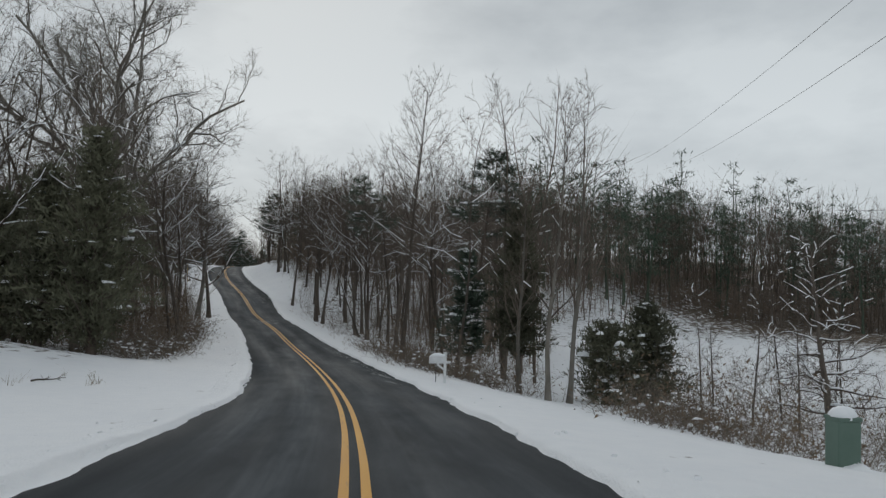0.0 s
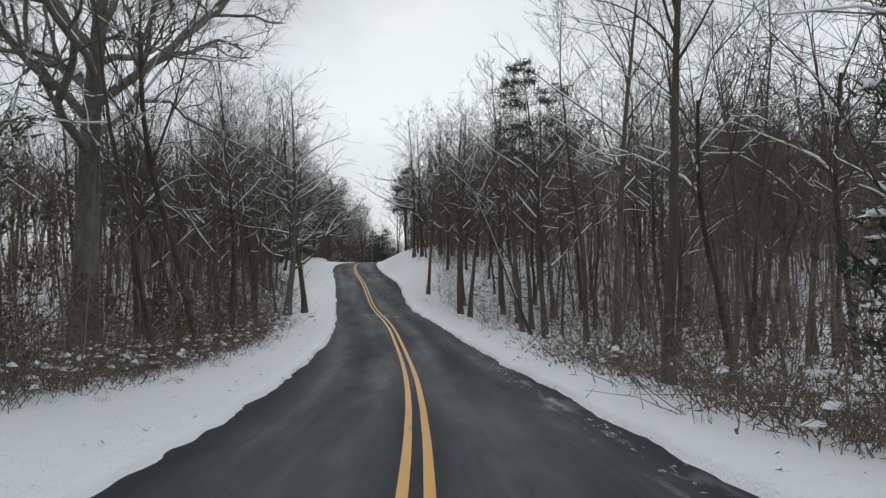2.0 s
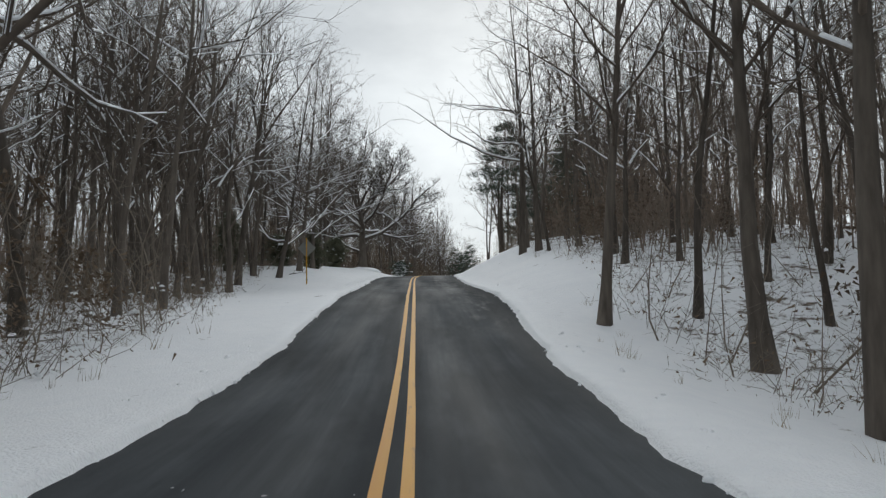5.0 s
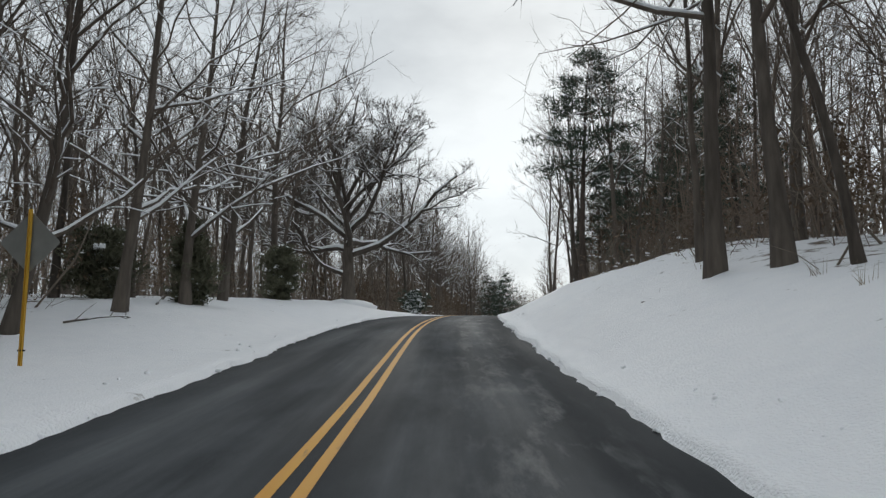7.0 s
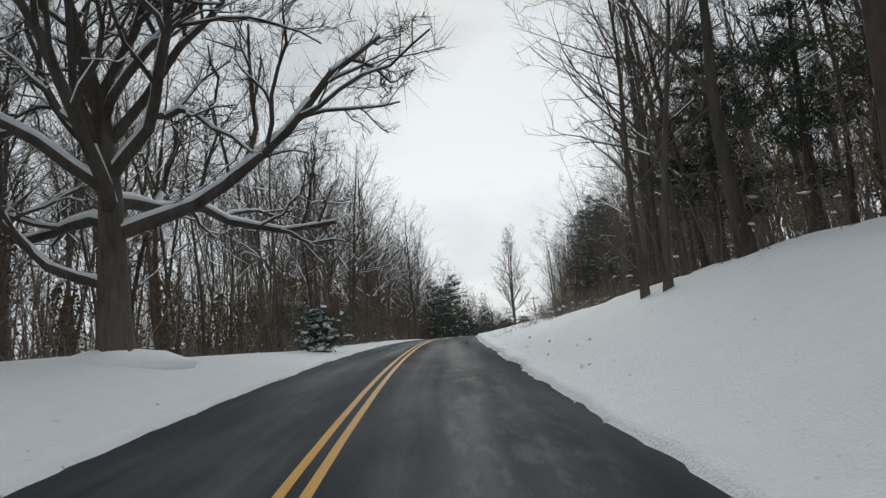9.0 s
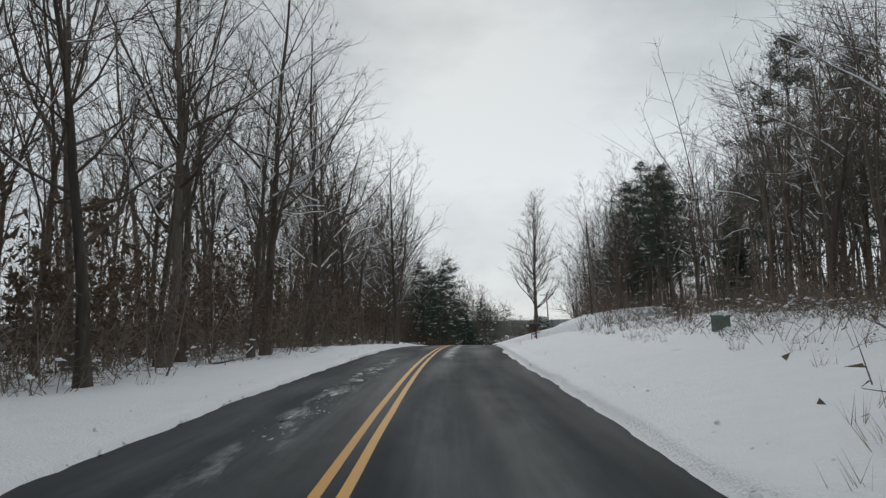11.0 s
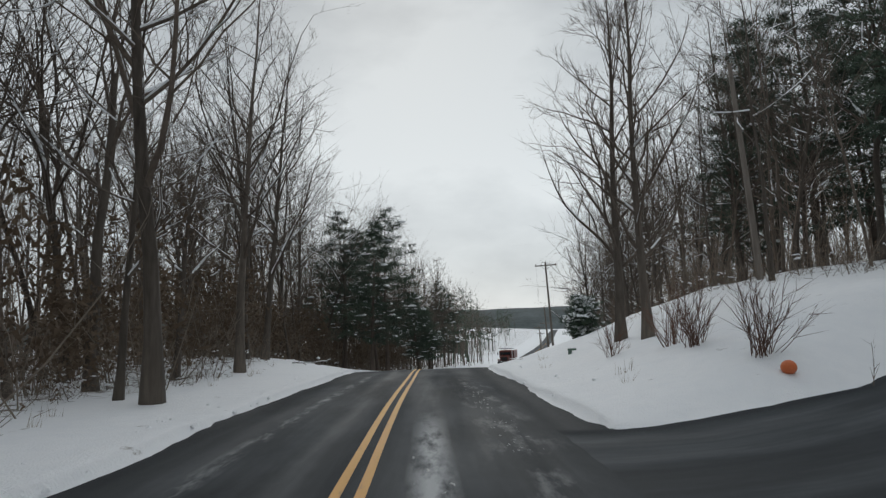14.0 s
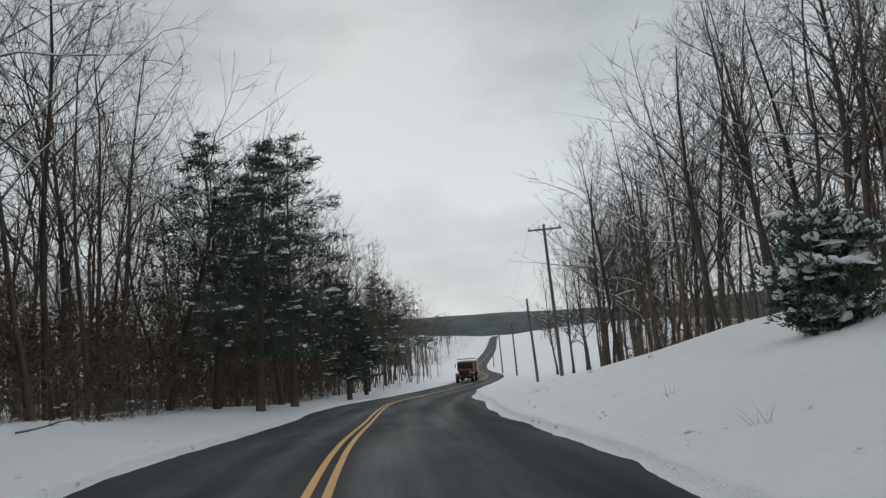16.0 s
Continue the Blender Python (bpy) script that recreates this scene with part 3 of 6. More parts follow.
S_ROAD = np.r_[np.arange(-58, 300, 1.0), np.arange(300, 880, 5.0)]
road = tagged(new("road", ribbon("road", S_ROAD, -half_left(S_ROAD) - 0.45, half_right(S_ROAD) + 0.45, 0.0, ASPHALT, 8, 0.002)), "dark two-lane asphalt road, salted and partly dry", "road", kind="structure")
for k, off in enumerate((-0.115, 0.115)):
    S_L = np.r_[np.arange(-58, 262, 0.5), np.arange(262, 600, 3.0)]
    one = np.ones(len(S_L))
    wob = np.array([noise.noise((v * 0.5, off * 40, 2.0)) * 0.006 for v in S_L])
    ln = new("centre_line", ribbon("centre_line", S_L, (off - 0.052) * one + wob, (off + 0.052) * one + wob, 0.006, LINE_PAINT, 1))
    ln.parent = road
    tagged(ln, "worn yellow painted centre line")


def build_drive():
    w = np.linspace(-1, 1, 7)
    P = DRIVE_LINE
    nrm = np.stack([DRIVE_TAN[:, 1], -DRIVE_TAN[:, 0]], -1)
    half = DRIVE_HALF + 0.15 + np.array([noise.noise((v * 0.8, 4.0, 8.0)) * 0.25 for v in _dx])
    xy = P[:, None, :2] + nrm[:, None] * (w[None, :, None] * half[:, None, None])
    s, r = locate(xy.reshape(-1, 2))
    z = np.repeat(P[:, 2], 7)
    z = drive_height(s, r, z)
    n, m = len(P), 7
    k, j = np.meshgrid(np.arange(n - 1), np.arange(m - 1), indexing="ij")
    p = (k * m + j).ravel()
    me = mesh_of("driveway", np.column_stack([xy.reshape(-1, 2), z]), np.stack([p, p + 1, p + 1 + m, p + m], 1), None, (ASPHALT,), uv=np.column_stack([np.tile(w * 3, n), np.repeat(_dx, 7)]))
    tagged(new("driveway", me), "cleared asphalt side drive climbing away from the road", "driveway", kind="structure")


build_drive()

# ---- trees ----


def unit(v):
    return v / (np.linalg.norm(v) + 1e-9)


def limb(rng, start, d, length, n, wander, lift):
    pts = [np.asarray(start, float)]
    for _ in range(n):
        d = unit(d + rng.normal(0, wander, 3) + np.array([0, 0, lift]))
        pts.append(pts[-1] + d * length / n)
    return np.array(pts), d


def turned(rng, d, degrees):
    """A way that leaves d by so many degrees, to any side."""
    side = unit(np.cross(d, rng.normal(size=3)))
    a = radians(degrees)
    return unit(d * math.cos(a) + side * math.sin(a))


def snow_on(shape, pts, radii, rng, share):
    """Snow lying along the upper side of a limb, where it is not too steep."""
    k = 0
    while k < len(pts) - 1:
        run = k
        while run < len(pts) - 1 and abs(unit(pts[run + 1] - pts[run])[2]) < 0.78 and rng.random() < share:
            run += 1
        if run > k:
            P, R = pts[k : run + 1].copy(), radii[k : run + 1]
            P[:, 2] += R * 0.8
            w = np.maximum(R * 1.0 + 0.006, 0.02)
            w = w * rng.uniform(0.7, 1.15, len(w))
            shape.tube(P, w, 4)
        k = max(run, k + 1)


def bare_tree(seed, h, r, bole=0.4, coarse=False, limbs=20, reach=0.3, angle=48, lift=0.1, wander=0.13, subs=5, twigs=3, twig_n=1, lean=0.0, stems=1, snow=0.5, sides=7, fork=False, trunk_wander=0.035, trunk_snow=0.0, arms=()):
    """Trunk, branches and lying snow of a leafless tree, each as a Shape."""
    rng = np.random.default_rng(seed)
    trunk, crown, white = Shape(), Shape(), Shape()
    TB, TE, TW = [], [], []
    for st in range(stems):
        base = np.zeros(3) if stems == 1 else np.r_[rng.normal(0, 0.28 * math.sqrt(stems), 2), 0]
        hh = h * (1 if st == 0 else rng.uniform(0.7, 0.95))
        d0 = unit(np.array([lean, rng.normal(0, 0.03), 1.0]) + (np.r_[base[:2] * 0.16, 0] if stems > 1 else 0))
        n = 10
        tall = hh * (0.55 if fork else 0.97)
        pts, _ = limb(rng, base - np.array([0, 0, 0.35]), d0, tall + 0.35, n, trunk_wander, 0.01)
        f = np.linspace(0, 1, n + 1)
        rad = r / math.sqrt(stems) * (1 - (0.55 if fork else 0.9) * f ** (0.9)) * (1 + 0.55 * np.exp(-f * 22))
        trunk.tube(pts, rad, sides)
        if trunk_snow:
            P = pts[2:9].copy()
            P[:, 0] -= math.copysign(1, lean) * rad[2:9] * 0.55
            P[:, 2] += rad[2:9] * 0.3
            white.tube(P, rad[2:9] * trunk_snow, 5)
        for k in range(limbs + len(arms)):
            g = bole + (1 - bole) * (k + rng.random() * 0.8) / limbs
            arm = arms[k - limbs] if k >= limbs else None
            if arm:
                g = arm[0] / hh
            if fork:
                g = 0.52 + 0.48 * (k + 0.5) / limbs
            g = min(g, 0.99)
            at = np.array([np.interp(g, f, pts[:, j]) for j in range(3)])
            q = (g - bole) / (1 - bole)
            az = k * 2.4 + rng.normal(0, 0.35)
            a = radians(angle * (1.15 - 0.45 * q) + rng.normal(0, 7))
            d = np.array([math.cos(az) * math.sin(a), math.sin(az) * math.sin(a), math.cos(a)])
            L = reach * hh * (1.05 - 0.62 * q) * rng.uniform(0.75, 1.2)
            if fork:
                L = reach * hh * rng.uniform(0.85, 1.15)
            lr = min(np.interp(g, f, rad) * (0.62 if fork else 0.48), L * 0.035)
            if arm:
                d, L = unit(np.array(arm[1], float)), arm[2]
                lr = np.interp(g, f, rad) * 0.6
            lp, _ = limb(rng, at, d, L, 7, wander, lift * 0.5)
            lrad = lr * np.linspace(1, 0.16, 8)
            cut = [0, 2, 4, 5, 7] if coarse else slice(None)
            crown.tube(lp[cut], lrad[cut], 5 if fork and not coarse else 3 if coarse else 4)
            snow_on(white, lp, lrad, rng, snow)
            for m in range(subs):
                g2 = 0.2 + 0.8 * (m + rng.random()) / subs
                i = g2 * 7
                at2 = lp[int(i)] + (lp[min(int(i) + 1, 7)] - lp[int(i)]) * (i % 1)
                dd = unit(lp[min(int(i) + 1, 7)] - lp[min(int(i), 6)])
                d2 = turned(rng, dd, rng.uniform(28, 60)) + np.array([0, 0, lift])
                L2 = L * rng.uniform(0.32, 0.55) * (1.15 - 0.55 * g2)
                r2 = max(np.interp(g2, np.linspace(0, 1, 8), lrad) * 0.55, 0.007)
                sp, _ = limb(rng, at2, unit(d2), L2, 4, wander * 1.5, lift * 0.4)
                srad = r2 * np.linspace(1, 0.4, 5)
                crown.tube(sp[::2] if coarse else sp, srad[::2] if coarse else srad, 3)
                if snow > 0.3 and r2 > 0.014:
                    snow_on(white, sp, srad, rng, snow * 0.6)
                nt_ = twigs * 2 + 1
                i = (0.12 + 0.88 * rng.random(nt_)) * 4
                j = np.minimum(i.astype(int), 3)
                b0 = sp[j] + (sp[j + 1] - sp[j]) * (i - j)[:, None]
                way = (sp[j + 1] - sp[j]) / (L2 / 4) + rng.normal(0, 0.55, (nt_, 3)) + np.array([0, 0, lift + 0.05])
                way /= np.linalg.norm(way, axis=1)[:, None]
                TB.append(b0)
                TE.append(b0 + way * (min(L2, 1.25) * rng.uniform(0.3, 0.75, (nt_, 1))))
                TW.append(np.full(nt_, max(r2 * 0.8, 0.011)))
    crown.blades(np.concatenate(TB), np.concatenate(TE), np.concatenate(TW))
    return trunk, crown, white


def leaders(seed, h, n=4, spread=0.62, low=0.28, high=0.58, length=0.42):
    """Heavy upswept limbs into which a trunk divides."""
    g = np.random.default_rng(seed)
    out = []
    for k in range(n):
        az, w = k * 2.2 + g.normal(0, 0.3), spread * g.uniform(0.7, 1.3)
        out.append((h * (low + (high - low) * k / max(n - 1, 1)), (math.cos(az) * w, math.sin(az) * w, 0.85), h * length * g.uniform(0.8, 1.15)))
    return tuple(out)


def spreading_tree(seed, h, r, fork_at=0.3, limbs=8, reach=0.5, snow=0.8, gnarl=0.2, low=72, first=0.7, low_limb=None):
    """An old open-grown tree: a short thick bole and heavy crooked limbs that divide again and again."""
    rng = np.random.default_rng(seed)
    trunk, crown, white = Shape(), Shape(), Shape()
    TB, TE, TW = [], [], []

    def grow(start, d, L, r0, level):
        n = (9, 6, 4, 3)[level]
        pts, _ = limb(rng, start, d, L, n, gnarl * (1 + 0.25 * level), 0.035)
        rad = r0 * np.linspace(1, 0.34, n + 1)
        crown.tube(pts, rad, (8, 5, 4, 3)[level])
        if level < 3:
            snow_on(white, pts, rad, rng, snow)
            kids = (8, 5, 5)[level]
            for m in range(kids):
                g = 0.22 + 0.78 * (m + 0.7 * rng.random()) / kids
                i = min(g * n, n - 0.01)
                k = int(i)
                at = pts[k] + (pts[k + 1] - pts[k]) * (i - k)
                way = turned(rng, unit(pts[k + 1] - pts[k]), rng.uniform(28, 58))
                way[2] += 0.22
                grow(at, unit(way), L * rng.uniform(0.36, 0.58) * (1.2 - 0.6 * g), max(np.interp(i, np.arange(n + 1), rad) * rng.uniform(0.5, 0.72), 0.008), level + 1)
        else:
            nb = 9
            j = rng.integers(0, n, nb)
            b0 = pts[j] + (pts[j + 1] - pts[j]) * rng.random((nb, 1))
            way = (pts[j + 1] - pts[j]) / (L / n) + rng.normal(0, 0.6, (nb, 3)) + np.array([0, 0, 0.15])
            TB.append(b0)
            TE.append(b0 + way * L * rng.uniform(0.4, 1.0, (nb, 1)))
            TW.append(np.full(nb, 0.016))

    n = 8
    pts, d0 = limb(rng, (0, 0, -0.4), np.array([0, 0, 1.0]), h * fork_at + 0.4, n, 0.03, 0.02)
    f = np.linspace(0, 1, n + 1)
    rad = r * (1 - 0.5 * f**1.6) * (1 + 0.55 * np.exp(-f * 9))
    trunk.tube(pts, rad, 12)
    for k in range(limbs):
        g = k / (limbs - 1)
        at = np.array([np.interp(first + (0.99 - first) * g, f, pts[:, j]) for j in range(3)])
        az, a = k * 2.4 + rng.normal(0, 0.25), radians(low * (1 - g) ** 0.65 + 8)
        if k == 0 and low_limb is not None:
            grow(np.array([np.interp(0.32, f, pts[:, j]) for j in range(3)]), unit(np.array(low_limb)), h * reach * 0.95, r * 0.36, 0)
        grow(at, np.array([math.cos(az) * math.sin(a), math.sin(az) * math.sin(a), math.cos(a)]), h * reach * (1.08 - 0.2 * g) * rng.uniform(0.88, 1.1), r * rng.uniform(0.36, 0.52) * (1 - 0.25 * g), 0)
    crown.blades(np.concatenate(TB), np.concatenate(TE), np.concatenate(TW))
    return trunk, crown, white


def conifer(seed, h, r, kind="pine", bare=0.35, spread=0.22, boughs=44, snow=0.25, tuft=0.2, blades=22, clot=1.0):
    """A pine (open plates of needles on a tall bole) or a cedar (dense cone to the ground)."""
    rng = np.random.default_rng(seed)
    trunk, leaf, white = Shape(), Shape(), Shape()
    n = 10
    pts, _ = limb(rng, (0, 0, -0.3), np.array([0, 0, 1.0]), h * 0.97 + 0.3, n, 0.03 if kind == "pine" else 0.012, 0.02)
    f = np.linspace(0, 1, n + 1)
    rad = r * (1 - 0.92 * f) * (1 + 0.4 * np.exp(-f * 20))
    trunk.tube(pts, rad, 7)
    B, E, W = [], [], []
    for k in range(boughs):
        g = bare + (1 - bare) * (k + rng.random()) / boughs
        q = (g - bare) / (1 - bare)
        at = np.array([np.interp(g, f, pts[:, j]) for j in range(3)])
        az = k * 2.4 + rng.normal(0, 0.5)
        if kind == "pine":
            L = spread * h * (1.02 - q**2.4) * min(1, 0.6 + 2.2 * q) * rng.uniform(0.5, 1.25) + 0.25
            up = rng.uniform(0.05, 0.45)
        else:
            shape = math.sqrt(max(0.05, 1 - (1.9 * q - 0.75) ** 2)) if kind == "bush" else (1.02 - q) ** 0.8 * min(1, 0.55 + q * 2.5)
            L = spread * h * shape * rng.uniform(0.35, 1.3) * (1 + 1.0 * noise.noise((math.cos(az) * 1.3, math.sin(az) * 1.3, g * 5 + seed))) + 0.1
            up = rng.uniform(0.25, 0.75) + 0.5 * q
        d = unit(np.array([math.cos(az), math.sin(az), up]))
        lp, _ = limb(rng, at, d, L, 5, 0.14, 0.02 if kind == "pine" else 0.08)
        lr = min(np.interp(g, f, rad) * 0.4, 0.06) * np.linspace(1, 0.2, 6)
        trunk.tube(lp, lr, 3)
        tufts = int((7 if kind == "pine" else 9) * (0.5 + L / (spread * h)))
        for m in range(tufts):
            i = (0.42 + 0.57 * rng.random()) * 5 if kind == "pine" else (0.15 + 0.85 * rng.random()) * 5
            c = lp[int(i)] + (lp[min(int(i) + 1, 5)] - lp[int(i)]) * (i % 1)
            c = c + rng.normal(0, 1, 3) * ((1, 1, 0.22) if kind == "pine" else (1, 1, 0.4)) * L * (0.17 if kind == "pine" else 0.15)
            nb = blades if kind == "pine" else 15
            way = rng.normal(0, 1, (nb, 3)) + (d * 0.6 + np.array([0, 0, 0.35]) if kind == "pine" else d * 1.2 + np.array([0, 0, 0.5]))
            way /= np.linalg.norm(way, axis=1)[:, None]
            size = tuft * rng.uniform(0.7, 1.4)
            start = c + rng.normal(0, 1, (nb, 3)) * np.array([1, 1, 0.45]) * size * 0.7
            B.append(start)
            E.append(start + way * size * rng.uniform(0.7, 1.3, (nb, 1)))
            W.append(np.full(nb, size * (0.17 if kind == "pine" else 0.27)))
            if rng.random() < snow:
                white.lump(c + np.array([0, 0, size * 0.35]), size * clot * rng.uniform(0.3, 1.1), size * clot * rng.uniform(0.3, 1.1), size * clot * rng.uniform(0.14, 0.34) * (1.6 if kind == "bush" else 1.0), 0.35, 3, 6)
    leaf.blades(np.concatenate(B), np.concatenate(E), np.concatenate(W))
    return trunk, leaf, white


def plant(name, shapes, mats, label, category, group, m, snow_label="snow lying along the branches", leaf_name="crown", leaf_label=""):
    """A tree as a thing with its trunk, its branches or foliage, and the snow on it."""
    ob = thing(name, label, category, group, m)
    trunk, crown, white = shapes
    part_mesh("trunk", trunk.mesh("trunk", mats[0]), ob)
    part_mesh(leaf_name, crown.mesh(leaf_name, mats[1]), ob, leaf_label)
    if white.n:
        tagged(part_mesh("snow", white.mesh("snow", SNOW_CAP), ob, snow_label), kind="stuff")
    return ob


def stand(x, y, turn=0.0, size=1.0, sink=0.06, tip=0.0):
    z = float(ground([(x, y)])[0])
    return Matrix.Translation((x, y, z - sink)) @ Euler((radians(tip), 0, radians(turn))).to_matrix().to_4x4() @ Matrix.Scale(size, 4)


def scaled(m, size):
    return m @ Matrix.Scale(size, 4)


def copy_plant(ob, m):
    """A copy of a tree at m, scale included."""
    made = copy_thing(ob, m)
    made.matrix_basis = m
    return made

# ---- the trees that stand out, one by one ----
HERO = []


def hero(name, shapes, mats, label, category, x, y, turn=0.0, group="", **kw):
    HERO.append((x, y))
    return plant(name, shapes, mats, label, category, group, stand(x, y, turn), **kw)


DEC = (BARK, TWIG)
# sycamore behind the cedars on the inside of the first bend
hero("sycamore_tree", spreading_tree(11, 31, 0.5, fork_at=0.5, limbs=12, reach=0.4, snow=0.2, gnarl=0.22, low=64, first=0.55), (BARK_PALE, BARK_PALE), "old leafless sycamore with wide crooked limbs", "tree", -24.0, 50.0, turn=-20)
# tall tree and pine over the letter box on the valley side
hero("poplar_tree", bare_tree(12, 16.5, 0.14, bole=0.45, limbs=26, reach=0.26, angle=40, subs=6, twigs=4, snow=0.2), DEC, "tall slender leafless tree above the roadside thicket", "tree", -2.3, 41.6)
hero("pine_tree", conifer(13, 13.0, 0.17, "pine", 0.6, 0.16, 26, 0.15, 0.26), (PINE_BARK, NEEDLE), "slim dark pine with a ragged crown", "pine", 1.5, 39.6, leaf_name="foliage")
hero("pine_tree", conifer(10, 14.5, 0.14, "pine", 0.6, 0.2, 30, 0.12, 0.24), (PINE_BARK, NEEDLE), "dark pine with a flat ragged crown beside the road", "pine", -6.4, 61.5, leaf_name="foliage")
hero("spruce_tree", conifer(14, 6.8, 0.12, "cedar", 0.2, 0.26, 70, 0.38, 0.22), (PINE_BARK, NEEDLE), "young dark conifer with snow on its boughs", "conifer", 1.4, 36.6, leaf_name="foliage", snow_label="clumps of snow on the boughs")
hero("cedar_tree", conifer(15, 9.4, 0.16, "cedar", 0.2, 0.23, 130, 0.03, 0.25), (PINE_BARK, CEDAR_LEAF), "tall dark cedar among leafless trees", "cedar", 4.0, 36.4, leaf_name="foliage")
hero("cedar_bush", conifer(16, 4.6, 0.12, "cedar", 0.02, 0.5, 110, 0.14, 0.22), (PINE_BARK, CEDAR_LEAF), "broad dark evergreen bush with flecks of snow beside the verge", "cedar", 9.3, 32.0, leaf_name="foliage")
for k, (x, y, s) in enumerate(((-15.6, 31.6, 10.2), (-18.6, 32.6, 8.6), (-21.6, 34.6, 7.6), (-25.0, 38.5, 6.5), (-18.4, 37.0, 9.4))):
    hero("cedar_tree", conifer(20 + k, s, 0.2, "cedar", 0.05, 0.36, 125, 0.05, 0.24), (PINE_BARK, CEDAR_LEAF), "big dark cedar at the edge of the wood", "cedar", x, y, group="cedars on the bend", leaf_name="foliage")
hero("cedar_bush", conifer(19, 3.4, 0.1, "bush", 0.02, 0.5, 80, 0.14, 0.2), (PINE_BARK, CEDAR_LEAF), "spreading evergreen bush with flecks of snow", "cedar", 7.2, 31.2, leaf_name="foliage")
for k, (x, y, h) in enumerate(((12.2, 27.8, 6.0), (13.3, 26.2, 5.4), (14.2, 29.5, 6.6), (16.4, 29.0, 6.0), (11.6, 31.5, 5.6), (17.2, 31.0, 7.0), (10.2, 26.6, 4.2))):
    hero("bare_tree", bare_tree(190 + k, h, 0.055, bole=0.2, limbs=16, reach=0.3, angle=56, lift=0.05, wander=0.2, subs=5, twigs=4, snow=0.5), DEC, "thin leafless tree in the thicket below the verge", "tree", x, y, turn=50 * k, group="thin trees below the verge")
hero("bare_tree", bare_tree(17, 8, 0.17, bole=0.15, limbs=34, reach=0.34, angle=72, lift=0.02, wander=0.18, subs=8, twigs=4, snow=0.75), DEC, "small leafless tree with snow on level branches", "tree", 14.9, 27.2)
for k, (x, y, h) in enumerate(((4.2, 27.6, 11.6), (5.1, 28.1, 12.0), (3.4, 30.4, 9.0))):
    hero("poplar_tree", bare_tree(180 + k, h, 0.115, bole=0.3, limbs=22, reach=0.3, angle=30, lift=0.12, subs=6, twigs=4, snow=0.15), (BARK_PALE, TWIG), "slim leafless tree with upswept branches above the thicket", "tree", x, y, turn=70 * k, group="slim trees by the verge")
# valley side of the dip
for k, (x, y, h, r, lean) in enumerate(((-3.2, 49.2, 17, 0.15, 0.02), (-7.6, 67.6, 14, 0.16, -0.05), (-13.2, 74.5, 15, 0.2, 0.02), (-12.4, 73.6, 15, 0.16, -0.03), (-17.6, 82.9, 14, 0.16, 0.0))):
    hero("oak_tree", bare_tree(30 + k, h, r, bole=0.35, limbs=22, reach=0.3, angle=46, lean=lean, subs=6, twigs=4, snow=0.35), DEC, "leafless roadside tree with a dark trunk", "tree", x, y, turn=k * 70, group="roadside trees")
hero("leaning_tree", bare_tree(36, 12, 0.09, bole=0.55, limbs=12, reach=0.22, angle=50, lean=-0.42, subs=5, twigs=3, snow=0.7, trunk_snow=0.5), DEC, "thin leaning tree with snow along its trunk", "tree", -6.8, 60.2, turn=-18)
hero("maple_tree", bare_tree(37, 15.5, 0.24, bole=0.22, limbs=22, reach=0.36, angle=60, lean=0.12, lift=0.07, subs=7, twigs=4, snow=0.8), (BARK_PALE, TWIG), "leafless tree with snow-laden limbs reaching over the verge", "tree", -23.7, 68.5, turn=20)
hero("maple_tree", bare_tree(38, 15, 0.2, bole=0.3, limbs=20, reach=0.3, angle=50, subs=6, twigs=4, snow=0.5), DEC, "leafless tree beside the verge", "tree", -22.9, 69.6, turn=140)
hero("pine_tree", conifer(39, 12.5, 0.2, "pine", 0.5, 0.22, 34, 0.15, 0.3), (PINE_BARK, NEEDLE), "dark pine with a layered crown deep in the wood", "pine", -34.5, 68, leaf_name="foliage")
for k, (x, y, h, lean) in enumerate(((-40.3, 106.3, 15, 0.1), (-41.3, 110.0, 14, -0.06), (-39.6, 102.6, 13, 0.16), (-43.5, 114.5, 16, 0.05))):
    hero("maple_tree", bare_tree(130 + k, h, 0.17, bole=0.16, limbs=22, reach=0.4, angle=52, lean=lean, lift=0.09, wander=0.18, subs=8, twigs=4, snow=0.75), DEC, "leafless tree with curving snow-lined limbs behind the bank", "tree", x, y, turn=25 * k, group="trees behind the bank")
# the rise: evergreens round the sign, big oaks beyond
for k, (x, y, h, w, kind) in enumerate(((-43.7, 103.4, 4.0, 0.4, "cedar"), (-43.2, 108.4, 2.0, 0.5, "bush"), (-41.6, 110.6, 2.7, 0.34, "cedar"), (-45.2, 121.0, 2.5, 0.42, "bush"))):
    hero("cedar_bush", conifer(40 + k, h, 0.07, kind, 0.03, w, 80, 0.06, 0.17), (PINE_BARK, CEDAR_LEAF), "low ragged dark evergreen on the snowy bank", "cedar", x, y, group="evergreens on the bank", leaf_name="foliage")
great_oak = hero("oak_tree", spreading_tree(50, 17.5, 0.41, fork_at=0.40, limbs=13, reach=0.52, snow=0.97, gnarl=0.19, low=66, first=0.5, low_limb=(-0.94, 0.33, 0.55)), (BARK, BARK), "great old oak with spreading snow-lined limbs", "oak", -48.6, 133.9, turn=35)
drift = Shape()
drift.lump((0, -0.1, -0.3), 1.9, 1.7, 0.6, 0.05, 6, 18)
part_mesh("snow_drift", drift.mesh("snow_drift", SNOW_CAP), great_oak, "snow heaped round the foot of the trunk")
